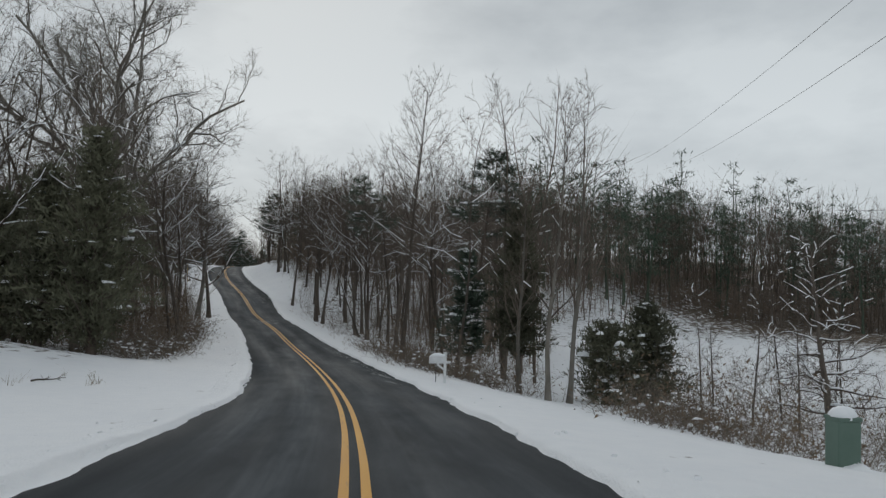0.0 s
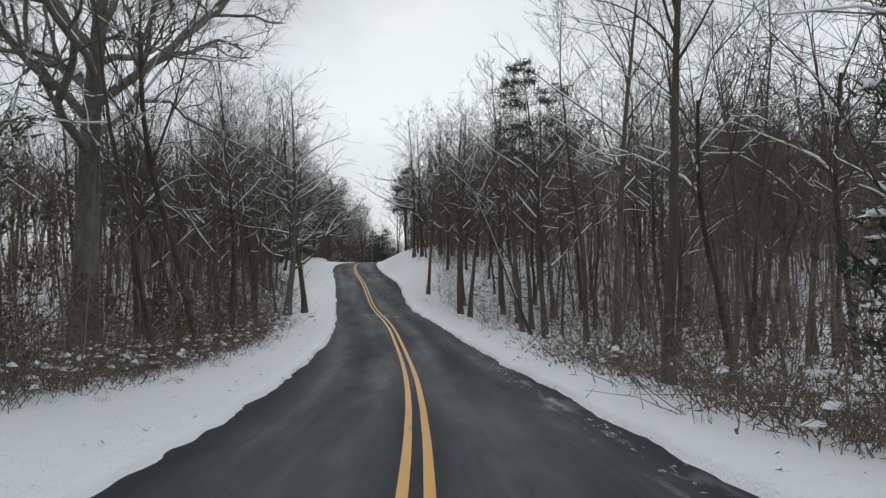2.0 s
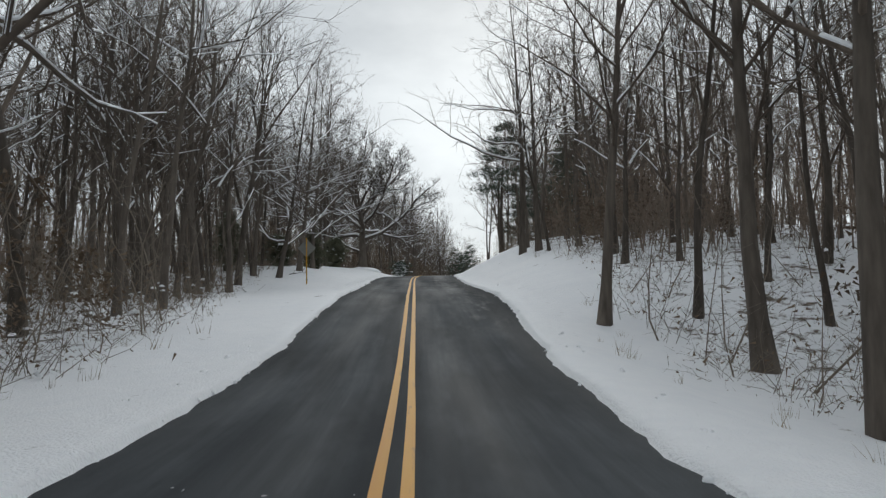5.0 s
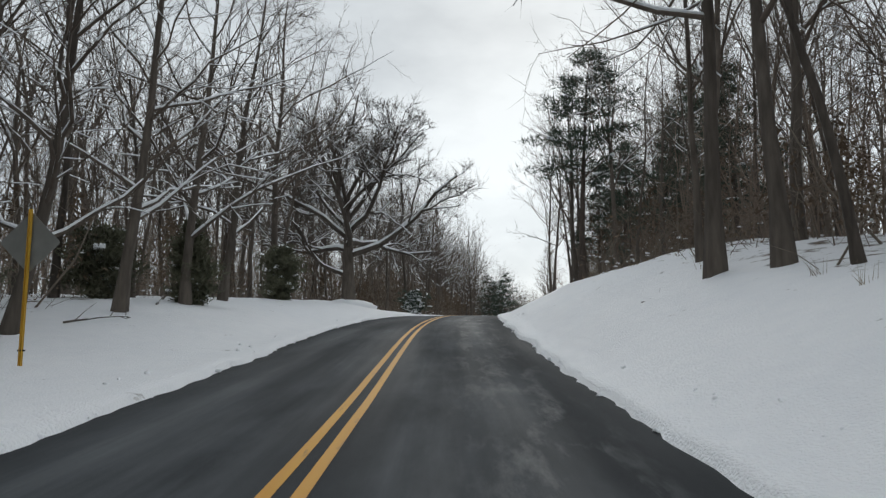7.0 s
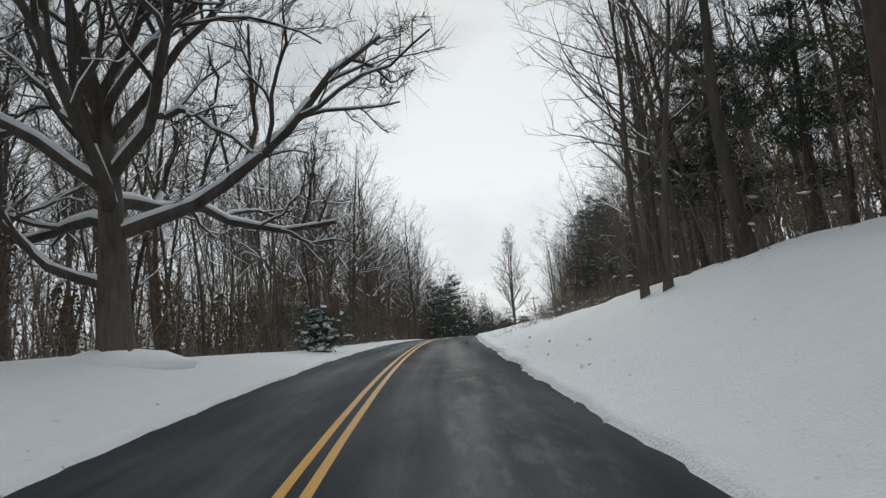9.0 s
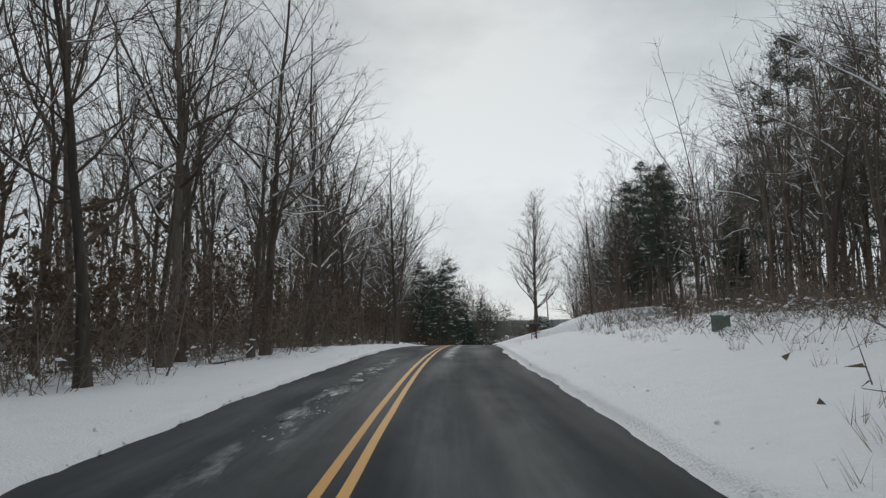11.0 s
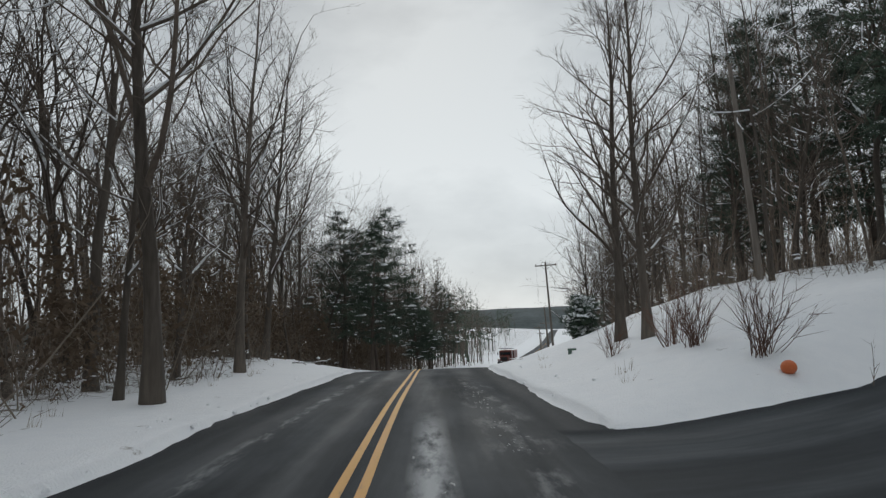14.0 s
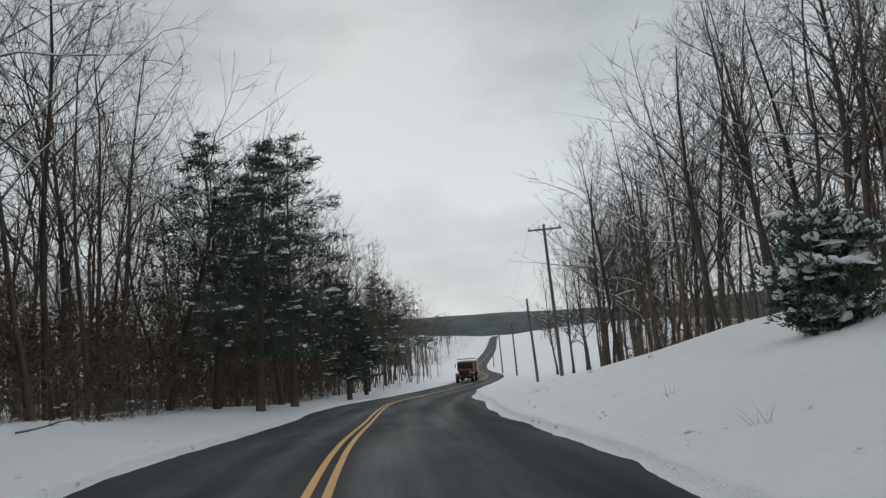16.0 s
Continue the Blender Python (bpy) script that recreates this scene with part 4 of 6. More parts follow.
hero("oak_tree", bare_tree(51, 18, 0.24, bole=0.35, arms=leaders(51, 18, 4, 0.7), limbs=20, reach=0.42, angle=52, lift=0.12, wander=0.18, subs=7, twigs=4, twig_n=2, snow=0.3), DEC, "tall leafless oak at the edge of the wood", "oak", -48.0, 124.6)
for k, (x, y, h, r) in enumerate(((-25.3, 108.6, 18, 0.2), (-24.0, 107.3, 17, 0.19), (-21.3, 105.4, 17, 0.18), (-19.5, 103.5, 16, 0.16))):
    hero("oak_tree", bare_tree(52 + k, h, r, bole=0.38, limbs=18, reach=0.36, angle=60, lift=0.1, wander=0.18, subs=7, twigs=4, snow=0.5, arms=(((6.4, (-0.9, -0.35, 0.3), 8.5), (7.2, (0.2, -0.95, 0.5), 5.0)), ((5.6, (0.8, -0.5, 0.55), 5.0), (7.0, (-0.9, -0.1, 0.5), 6.0)), (), ())[k]), DEC, "tall leafless tree on the snowy bank", "tree", x, y, turn=0, group="trees on the bank")
hero("pine_tree", conifer(56, 13.0, 0.2, "pine", 0.42, 0.24, 44, 0.1, 0.3), (PINE_BARK, NEEDLE), "scrubby pine with tufted open crown on the bank", "pine", -31.9, 129.2, leaf_name="foliage")
for k, (x, y, h) in enumerate(((-35.4, 137.0, 12), (-34.3, 138.4, 13), (-34.9, 135.6, 11), (-33.6, 141.0, 12))):
    hero("bare_tree", bare_tree(60 + k, h, 0.1, bole=0.25, limbs=20, reach=0.34, angle=46, subs=5, twigs=4, snow=0.1), DEC, "slender leafless tree on the bank", "tree", x, y, turn=50 * k, group="slender trees on the bank")
for k, (x, y, h) in enumerate(((-33.0, 142.0, 8), (-30.8, 139.2, 9.5), (-28.4, 136.0, 10), (-26.3, 131.5, 11), (-24.3, 127.0, 10))):
    hero("pine_tree", conifer(66 + k, h, 0.16, "pine", 0.2, 0.2, 34, 0.05, 0.26), (PINE_BARK, NEEDLE), "dense dark pine on top of the bank", "pine", x, y, group="pines on the bank", leaf_name="foliage")
hero("pine_bush", conifer(70, 1.8, 0.07, "bush", 0.03, 0.55, 45, 0.4, 0.18, clot=1.2), (PINE_BARK, NEEDLE), "small evergreen weighed down with snow", "conifer", -50.6, 149.5, leaf_name="foliage", snow_label="clumps of snow on the boughs")
# the crest: the round-headed trees past the drive and the pine grove behind
hero("locust_tree", bare_tree(71, 14.5, 0.2, bole=0.2, limbs=30, reach=0.33, angle=40, lift=0.14, subs=8, twigs=5, snow=0.15), DEC, "leafless tree with a dark trunk and an upswept crown", "tree", -54.9, 222.5)
hero("locust_tree", bare_tree(72, 13.0, 0.18, bole=0.22, limbs=28, reach=0.33, angle=40, lift=0.14, subs=7, twigs=5, snow=0.15), DEC, "leafless tree with an upswept crown on the bank", "tree", -54.2, 219.0)
for k, (x, y, h) in enumerate(((-42.9, 237.4, 19.5), (-45.5, 241, 18.5), (-40.5, 233, 17.5), (-44.2, 246, 19), (-39.0, 240.5, 18), (-41.5, 226.5, 16))):
    hero("pine_tree", conifer(73 + k, h, 0.22, "pine", 0.14 + 0.1 * (k % 3), 0.19, 54, 0.1, 0.36), (PINE_BARK, NEEDLE), "tall dark pine in the grove behind the bank", "pine", x, y, group="pine grove", leaf_name="foliage")
hero("pine_tree", conifer(80, 18, 0.25, "pine", 0.2, 0.22, 60, 0.15, 0.36), (PINE_BARK, NEEDLE), "spreading dark pine behind the snowy slope", "pine", -29.5, 200.0, leaf_name="foliage")
hero("pine_tree", conifer(81, 22, 0.28, "pine", 0.15, 0.22, 70, 0.15, 0.38), (PINE_BARK, NEEDLE), "tall spreading dark pine above the snowy slope", "pine", -33.5, 204.5, leaf_name="foliage")
hero("pine_tree", conifer(82, 7.5, 0.2, "cedar", 0.06, 0.26, 90, 0.35, 0.26), (PINE_BARK, NEEDLE), "young pine with snow on its boughs", "pine", -37.0, 207.0, leaf_name="foliage", snow_label="clumps of snow on the boughs")
hero("oak_tree", bare_tree(83, 14, 0.3, bole=0.25, limbs=18, reach=0.42, angle=58, lift=0.1, wander=0.2, subs=7, twigs=4, snow=0.3), DEC, "leafless oak with crooked limbs at the edge of the field", "oak", -35.0, 214.0)
for k, (x, y, h) in enumerate(((-42.0, 228.0, 17), (-40.6, 221.8, 16), (-36.7, 231.0, 18), (-41.0, 243.0, 18), (-38.0, 226.0, 17))):
    hero("oak_tree", bare_tree(160 + k, h, 0.19, bole=0.3, limbs=20, reach=0.34, angle=50, lift=0.12, wander=0.18, subs=7, twigs=4, snow=0.3), DEC, "leafless oak standing among pines above the drive", "oak", x, y, turn=66 * k, group="oaks above the drive")
hero("oak_tree", bare_tree(84, 13, 0.26, bole=0.3, limbs=18, reach=0.38, angle=56, lift=0.1, wander=0.2, subs=7, twigs=4, snow=0.3), DEC, "leafless oak with crooked limbs at the edge of the field", "oak", -38.5, 221.0)
# left of the crest
for k, (x, y, h, r) in enumerate(((-66.0, 209.6, 19, 0.22), (-67.4, 210.3, 12, 0.11), (-65.5, 193.5, 19, 0.21), (-64.2, 187.8, 20, 0.24), (-70.4, 222.4, 18, 0.2), (-60.4, 175.9, 18, 0.22), (-67.9, 201.6, 19, 0.22), (-73.6, 231.5, 18, 0.2), (-58.6, 166.5, 17, 0.19))):
    hero("oak_tree", bare_tree(140 + k, h, r, bole=0.36, limbs=18, reach=0.32, angle=54, lift=0.13, subs=7, twigs=4, snow=0.5, lean=(0, 0.06, 0.03, 0.08, 0.05, 0.12, 0.04, 0.1, 0.1)[k], arms=leaders(140 + k, h, 5)), DEC, "tall leafless tree at the edge of the wood", "tree", x, y, turn=0, group="edge of the wood")
for k, (x, y, h) in enumerate(((-76.0, 265, 17.5), (-78.5, 270, 16), (-75.5, 258, 14.5), (-79.5, 262, 16), (-79.8, 314.5, 15), (-76.5, 281, 10), (-77.5, 292, 9))):
    hero("pine_tree", conifer(91 + k, h, 0.2, "pine", 0.18, 0.24, 56, 0.15, 0.32), (PINE_BARK, NEEDLE), "dark pine at the edge of the wood", "pine", x, y, group="pines along the road", leaf_name="foliage")
# snow-laden pine on the last bank
hero("pine_tree", conifer(98, 2.3, 0.09, "bush", 0.03, 0.44, 95, 0.3, 0.17, clot=1.4), (PINE_BARK, NEEDLE), "squat pine laden with snow on the bank", "pine", -56.3, 238.0, leaf_name="foliage", snow_label="thick snow on the boughs")
for k, (x, y, h) in enumerate(((-49.3, 260.7, 20), (-50.0, 267.3, 21), (-51.0, 291.0, 18), (-54.0, 296.0, 16), (-52.3, 279.0, 17), (-56.2, 309.0, 15), (-48.4, 254.0, 20), (-47.2, 247.0, 19), (-50.5, 273.0, 18), (-46.6, 240.5, 19), (-46.0, 251.5, 18), (-52.6, 285.5, 17), (-57.6, 318.0, 14), (-55.2, 302.0, 15))):
    hero("oak_tree", bare_tree(101 + k, h, 0.011 * h, bole=0.24, limbs=24, reach=0.27, angle=46, lift=0.1, wander=0.16, subs=6, twigs=4, snow=0.5, arms=leaders(101 + k, h, 3, 0.5)), DEC, "leafless tree with snowy limbs on the bank", "tree", x, y, turn=40 * k, group="trees on the last bank")

# ---- the woods: single trees along both sides, the depth behind them as one stand ----
rng = np.random.default_rng(5)
WOOD = []
for k in range(9):
    h = (13, 15, 16, 12, 14, 17, 11, 15, 13)[k]
    forked = dict(fork=True, limbs=7, reach=0.38, angle=30, subs=11, bole=0.5) if k % 4 == 1 else dict(limbs=18, reach=0.27 + 0.014 * k, angle=48 + 4 * (k % 4), subs=7, bole=0.34 + 0.06 * (k % 3), lift=0.15)
    shapes = bare_tree(200 + k, h, (0.11, 0.17, 0.14, 0.09, 0.19, 0.12, 0.15, 0.1, 0.16)[k], lean=0.05 * ((k % 3) - 1), wander=0.17, twigs=3, trunk_wander=0.045, arms=leaders(210 + k, h, 3) if k in (2, 4, 6, 8) else (), coarse=True, snow=(0.25, 0.4, 0.55)[k % 3], sides=6, **forked)
    WOOD.append([shapes, None])


def scatter(n, s0, s1, edge, lo, hi, side, gap, taken, tries=30):
    """Places along the road, at lo to hi metres behind the edge of the wood, not nearer than gap to one another."""
    got = []
    for _ in range(n * tries):
        if len(got) >= n:
            break
        s = rng.uniform(s0, s1)
        off = float(edge(s)) + lo + (hi - lo) * rng.random() ** 1.3
        if off > 60:
            continue
        p = place(np.array([s]), np.array([side * off]))[0]
        if side > 0 and p[1] < 84 and p[0] > 0.1 * p[1] + 1.5 - (28 - min(p[1], 28)) * 0.4:
            continue
        cell = (int(p[0] // gap), int(p[1] // gap))
        if any(np.hypot(*(p - q)) < gap for i in (-1, 0, 1) for j in (-1, 0, 1) for q in taken.get((cell[0] + i, cell[1] + j), ())):
            continue
        if np.min(np.linalg.norm(DRIVE_LINE[:, :2] - p, axis=1)) < 4.5 or min(np.hypot(p[0] - a, p[1] - c) for a, c in HERO) < 1.2:
            continue
        taken.setdefault(cell, []).append(p)
        got.append(p)
    return got


taken = {}
single = scatter(42, 34, 92, wood_right, 0.8, 15, 1, 2.6, taken) + scatter(40, 92, 152, wood_right, 0.3, 12, 1, 2.4, taken)
single += scatter(44, 224, 325, wood_right, 0.5, 14, 1, 1.8, taken) + scatter(34, 156, 206, wood_right, 0.0, 13, 1, 1.8, taken) + scatter(40, 200, 262, wood_right, 6, 30, 1, 2.2, taken)
single += scatter(38, 36, 100, wood_left, 0.3, 14, -1, 2.6, taken) + scatter(46, 100, 168, wood_left, 0.4, 12, -1, 2.2, taken)
single += scatter(26, 88, 112, wood_left, 0.2, 7, -1, 1.5, taken)
single += scatter(64, 168, 312, wood_left, 0.2, 12, -1, 2.6, taken)
print("single trees", len(single))
zs = ground(single)
made = [None] * len(WOOD)
for k, (p, z) in enumerate(zip(single, zs)):
    i = int(rng.integers(len(WOOD)))
    size = rng.uniform(0.75, 1.15) * (1.28 if p[0] < -60 or p[1] > 240 else 1.08)
    m = Matrix.Translation((p[0], p[1], z - 0.08)) @ Euler((rng.normal(0, 0.03), rng.normal(0, 0.03), rng.uniform(0, 6.28))).to_matrix().to_4x4() @ Matrix.Scale(size, 4)
    if made[i] is None:
        made[i] = plant("woodland_tree", WOOD[i][0], DEC, "slender leafless woodland tree with snow on its limbs", "tree", "woodland along the road", m)
    else:
        copy_plant(made[i], m)


def stand_of(name, variants, places, zs, sizes, mat, label, category, mats2=None, tips=0.04):
    """Many plants as one mesh."""
    big = Shape()
    for p, z, size in zip(places, zs, sizes):
        V, Q, T = variants[int(rng.integers(len(variants)))]
        a, tx, ty = rng.uniform(0, 6.28), rng.normal(0, tips), rng.normal(0, tips)
        W = V * size
        W = np.column_stack([W[:, 0] * math.cos(a) - W[:, 1] * math.sin(a) + W[:, 2] * tx + p[0], W[:, 0] * math.sin(a) + W[:, 1] * math.cos(a) + W[:, 2] * ty + p[1], W[:, 2] + z - 0.05])
        big.join(W, Q, T)
    return tagged(new(name, big.mesh(name, mat)), label, category, kind="stuff")


def merged(shapes):
    out = Shape()
    for sh in shapes:
        if sh.n:
            out.join(*sh.arrays())
    return out.arrays()


def thin_tree(seed, h, r, boughs=11, nb=8):
    """A light woodland tree that divides into two or three leaders."""
    g = np.random.default_rng(seed)
    t = Shape()
    low = h * g.uniform(0.3, 0.5)
    pts, d0 = limb(g, (0, 0, -0.3), unit(np.array([g.normal(0, 0.04), g.normal(0, 0.04), 1.0])), low, 3, 0.05, 0.02)
    t.tube(pts, r * np.array([1.15, 0.95, 0.85, 0.75]), 4)
    B, E = [], []
    for n in range(2):
        lead, _ = limb(g, pts[3], turned(g, d0, g.uniform(2, 9) if n == 0 else g.uniform(12, 28)), (h - low) * (g.uniform(0.95, 1.05) if n == 0 else g.uniform(0.5, 0.8)), 5, 0.07, 0.06)
        f = np.linspace(0, 1, 6)
        t.tube(lead, r * 0.68 * (1 - 0.85 * f), 3)
        for k in range(boughs):
            q = 0.05 + 0.92 * (k + g.random()) / boughs
            at = np.array([np.interp(q, f, lead[:, j]) for j in range(3)])
            a, az = radians(g.uniform(30, 68)), k * 2.4 + n
            L = h * 0.25 * (1.2 - q) * g.uniform(0.6, 1.5)
            lp, _ = limb(g, at, np.array([math.cos(az) * math.sin(a), math.sin(az) * math.sin(a), math.cos(a)]), L, 3, 0.24, 0.07)
            t.tube(lp[[0, 1, 3]], r * 0.24 * (1.1 - q) * np.array([1, 0.75, 0.25]) + 0.004, 3)
            i = g.integers(0, 3, nb)
            b0 = lp[i] + (lp[i + 1] - lp[i]) * g.random((nb, 1))
            way = unit(lp[3] - lp[0]) + g.normal(0, 0.6, (nb, 3)) + np.array([0, 0, 0.15])
            B.append(b0)
            E.append(b0 + way * L * g.uniform(0.25, 0.6, (nb, 1)))
    B, E = np.concatenate(B), np.concatenate(E)
    t.blades(B, E, np.full(len(B), 0.022))
    return t.arrays()


THIN = [thin_tree(300 + k, 11 + 0.8 * k, 0.06 + 0.02 * (k % 4)) for k in range(8)]
FAR_THIN = [thin_tree(330 + k, 12 + 0.8 * k, 0.06 + 0.012 * (k % 4), 8, 5) for k in range(6)]
THIN_MIX = THIN[:2] + FAR_THIN[:5] + THIN[5:6]
deep = scatter(130, 30, 92, wood_right, 6, 40, 1, 1.7, taken) + scatter(230, 92, 152, wood_right, 5, 40, 1, 1.7, taken) + scatter(190, 206, 325, wood_right, 3, 34, 1, 1.5, taken) + scatter(190, 156, 206, wood_right, 0, 24, 1, 1.3, taken)
deep_l = scatter(140, 30, 100, wood_left, 7, 46, -1, 1.7, taken) + scatter(260, 100, 168, wood_left, 4, 44, -1, 1.6, taken) + scatter(170, 168, 260, wood_left, 4, 42, -1, 1.7, taken) + scatter(220, 248, 345, wood_left, 1.5, 36, -1, 1.5, taken)
stand_of("woodland", THIN_MIX, deep, ground(deep), rng.uniform(0.75, 1.2, len(deep)) * np.where(np.array(deep)[:, 1] > 222, 1.25, 1.0), TWIG, "deep leafless woodland above the valley side", "woodland")
stand_of("woodland", THIN_MIX, deep_l, ground(deep_l), rng.uniform(0.75, 1.2, len(deep_l)) * np.where(np.array(deep_l)[:, 0] < -60, 1.3, 1.05), TWIG, "deep leafless woodland beside the road", "woodland")
print("deep", len(deep), len(deep_l))


def sapling(seed):
    g = np.random.default_rng(seed)
    t = Shape()
    h = g.uniform(2.2, 7.0)
    pts, _ = limb(g, (0, 0, -0.2), unit(np.array([g.normal(0, 0.2), g.normal(0, 0.2), 1])), h, 4, 0.17, 0.03)
    t.tube(pts, g.uniform(0.012, 0.028) * np.array([1, 0.85, 0.65, 0.45, 0.2]), 3)
    for k in range(4):
        i = g.integers(1, 5)
        at = pts[i] + (pts[i - 1] - pts[i]) * g.random()
        tp, _ = limb(g, at, turned(g, np.array([0, 0, 1.0]), g.uniform(30, 75)), h * g.uniform(0.12, 0.3), 2, 0.15, 0.05)
        t.tube(tp, (0.008, 0.006, 0.003), 3)
    nb = 34
    i = g.integers(0, 4, nb)
    b0 = pts[i] + (pts[i + 1] - pts[i]) * g.random((nb, 1)) + g.normal(0, 0.16, (nb, 3)) * h * 0.22
    t.blades(b0, b0 + (g.normal(0, 0.6, (nb, 3)) + np.array([0, 0, 0.5])) * h * 0.09, np.full(nb, 0.012))
    return t.arrays()


SAPLING = [sapling(400 + k) for k in range(14)]
saps = scatter(170, 28, 92, wood_right, -0.4, 20, 1, 0.5, {}) + scatter(240, 92, 152, wood_right, 0.2, 16, 1, 0.5, {}) + scatter(120, 200, 268, wood_right, 0, 14, 1, 0.5, {})
saps += scatter(420, 34, 100, wood_left, -0.3, 16, -1, 0.5, {}) + scatter(380, 100, 168, wood_left, 0.2, 16, -1, 0.5, {}) + scatter(1100, 168, 320, wood_left, -0.2, 16, -1, 0.45, {})
stand_of("undergrowth", SAPLING, saps, ground(saps), rng.uniform(0.7, 1.3, len(saps)), BRUSH, "thin bare saplings filling the wood", "saplings", tips=0.1)


def across(n, b0, b1, d0, d1):
    """Places seen across the valley, by bearing and distance from the start of the road."""
    b, d = np.radians(rng.uniform(b0, b1, n)), rng.uniform(d0, d1, n)
    return np.column_stack([d * np.sin(b), d * np.cos(b)])


def thicket(seed):
    """A clump of crowded young stems with their mesh of twigs."""
    g = np.random.default_rng(seed)
    t = Shape()
    for k in range(6):
        h = g.uniform(3.0, 7.0)
        pts, _ = limb(g, np.r_[g.normal(0, 0.9, 2), -0.2], unit(np.array([g.normal(0, 0.12), g.normal(0, 0.12), 1])), h, 3, 0.08, 0.02)
        t.tube(pts, g.uniform(0.015, 0.04) * np.array([1, 0.8, 0.6, 0.2]), 3)
        nb = 26
        i = g.integers(0, 3, nb)
        b0 = pts[i] + (pts[i + 1] - pts[i]) * g.random((nb, 1))
        b0[:, 2] = np.maximum(b0[:, 2], g.uniform(0.7, 1.4, nb))
        t.blades(b0, b0 + (g.normal(0, 0.6, (nb, 3)) * (1, 1, 0.5) + np.array([0, 0, 0.5])) * g.uniform(0.5, 1.5, (nb, 1)), g.uniform(0.02, 0.05, nb))
    return t.arrays()


THICKET = [thicket(480 + k) for k in range(8)]
clumps = scatter(90, 34, 92, wood_right, 9, 40, 1, 0.9, {}) + scatter(120, 92, 152, wood_right, 3, 30, 1, 0.9, {}) + scatter(90, 222, 320, wood_right, 2, 24, 1, 0.9, {})
clumps += scatter(100, 30, 100, wood_left, 9, 40, -1, 0.9, {}) + scatter(110, 100, 168, wood_left, 5, 34, -1, 0.9, {}) + scatter(130, 168, 320, wood_left, 5, 28, -1, 0.9, {})
clumps += [p for p in across(230, 4, 42, 103, 132)]
stand_of("thicket", THICKET, clumps, ground(clumps), rng.uniform(0.7, 1.25, len(clumps)), UNDERWOOD, "brown thicket of young stems deep in the wood", "thicket", tips=0.06)


def tangle(seed):
    """A clump of arching dead stems with a few clinging leaves."""
    g = np.random.default_rng(seed)
    t = Shape()
    B, E = [], []
    for k in range(7):
        d = unit(np.array([g.normal(0, 0.6), g.normal(0, 0.6), 1]))
        pts, _ = limb(g, np.r_[g.normal(0, 0.35, 2), -0.1], d, g.uniform(0.7, 2.0), 3, 0.24, -0.12)
        t.tube(pts, np.linspace(0.009, 0.003, 4), 3)
        b0 = pts[g.integers(1, 4, 5)] + g.normal(0, 0.08, (5, 3))
        t.blades(b0, b0 + g.normal(0, 0.22, (5, 3)) + np.array([0, 0, 0.12]), np.full(5, 0.014))
        for m in range(4):
            c = pts[g.integers(1, 4)] + g.normal(0, 0.12, 3)
            B.append(c)
            E.append(c + g.normal(0, 0.06, 3))
    leaf = Shape()
    leaf.blades(np.array(B), np.array(E), np.full(len(B), 0.05))
    return t.arrays(), leaf.arrays()


TANGLE = [tangle(500 + k) for k in range(8)]
spots = scatter(150, 30, 90, wood_right, -0.6, 11, 1, 0.6, {}) + scatter(100, 92, 152, wood_right, 0.3, 10, 1, 0.6, {}) + scatter(330, 34, 96, wood_left, -0.5, 9, -1, 0.5, {})
spots += scatter(150, 100, 168, wood_left, 0.4, 12, -1, 0.6, {}) + scatter(460, 168, 310, wood_left, 0, 11, -1, 0.5, {}) + scatter(130, 158, 204, wood_right, -7.5, 4, 1, 0.6, {}) + scatter(110, 172, 206, wood_right, -3.5, 6, 1, 0.5, {}) + scatter(110, 222, 272, wood_right, 0.5, 9, 1, 0.6, {})
spots += scatter(210, 36, 68, wood_left, -0.3, 3, -1, 0.35, {}) + scatter(140, 27, 47, wood_right, -1.3, 2.0, 1, 0.35, {})
weedy = [p for p in across(120, 15, 36, 24, 62)] + [p for p in across(110, 14, 34, 17.5, 25)]
spots += weedy
spots += scatter(60, -5, 30, wood_right, 0, 12, 1, 0.8, {})
gz = ground(spots)
sizes = rng.uniform(0.6, 1.25, len(spots))
stand_of("brambles", [a for a, _ in TANGLE], spots, gz, sizes, BRUSH, "tangled dead brambles along the wood's edge", "brambles")
stand_of("dead_leaves", [c for _, c in TANGLE], spots, gz, sizes * 1.1, DEAD_LEAF, "brown leaves clinging to the undergrowth", "leaves")



def leafy_sapling(seed):
    """A young oak that keeps its brown leaves over winter."""
    g = np.random.default_rng(seed)
    t = Shape()
    h = g.uniform(1.8, 5.0)
    c = np.column_stack([g.normal(0, 0.2 * h, (150, 2)) * 0.8, h * (0.12 + 0.85 * g.random(150) ** 0.8)])
    c[:, :2] *= (1.15 - c[:, 2:] / h)
    t.blades(c, c + g.normal(0, 0.09, (150, 3)), np.full(150, 0.09))
    return t.arrays()


LEAFY = [leafy_sapling(450 + k) for k in range(7)]
young = scatter(150, 240, 310, wood_left, 0.3, 6, -1, 0.7, {}) + scatter(330, 160, 300, wood_left, 0.3, 9, -1, 0.7, {}) + scatter(60, 170, 206, wood_right, 0, 9, 1, 0.9, {}) + scatter(60, 40, 84, wood_left, 0.4, 6, -1, 0.9, {}) + scatter(50, 110, 166, wood_left, 0.5, 9, -1, 0.9, {}) + scatter(18, 36, 84, wood_right, 3, 9, 1, 0.9, {}) + scatter(60, 92, 150, wood_right, 1.0, 9, 1, 0.9, {})
stand_of("oak_saplings", LEAFY, young, ground(young), rng.uniform(0.7, 1.2, len(young)) * np.where(np.array(young)[:, 0] < -58, 1.5, 1.0), DEAD_LEAF, "young oaks keeping their brown winter leaves", "saplings")

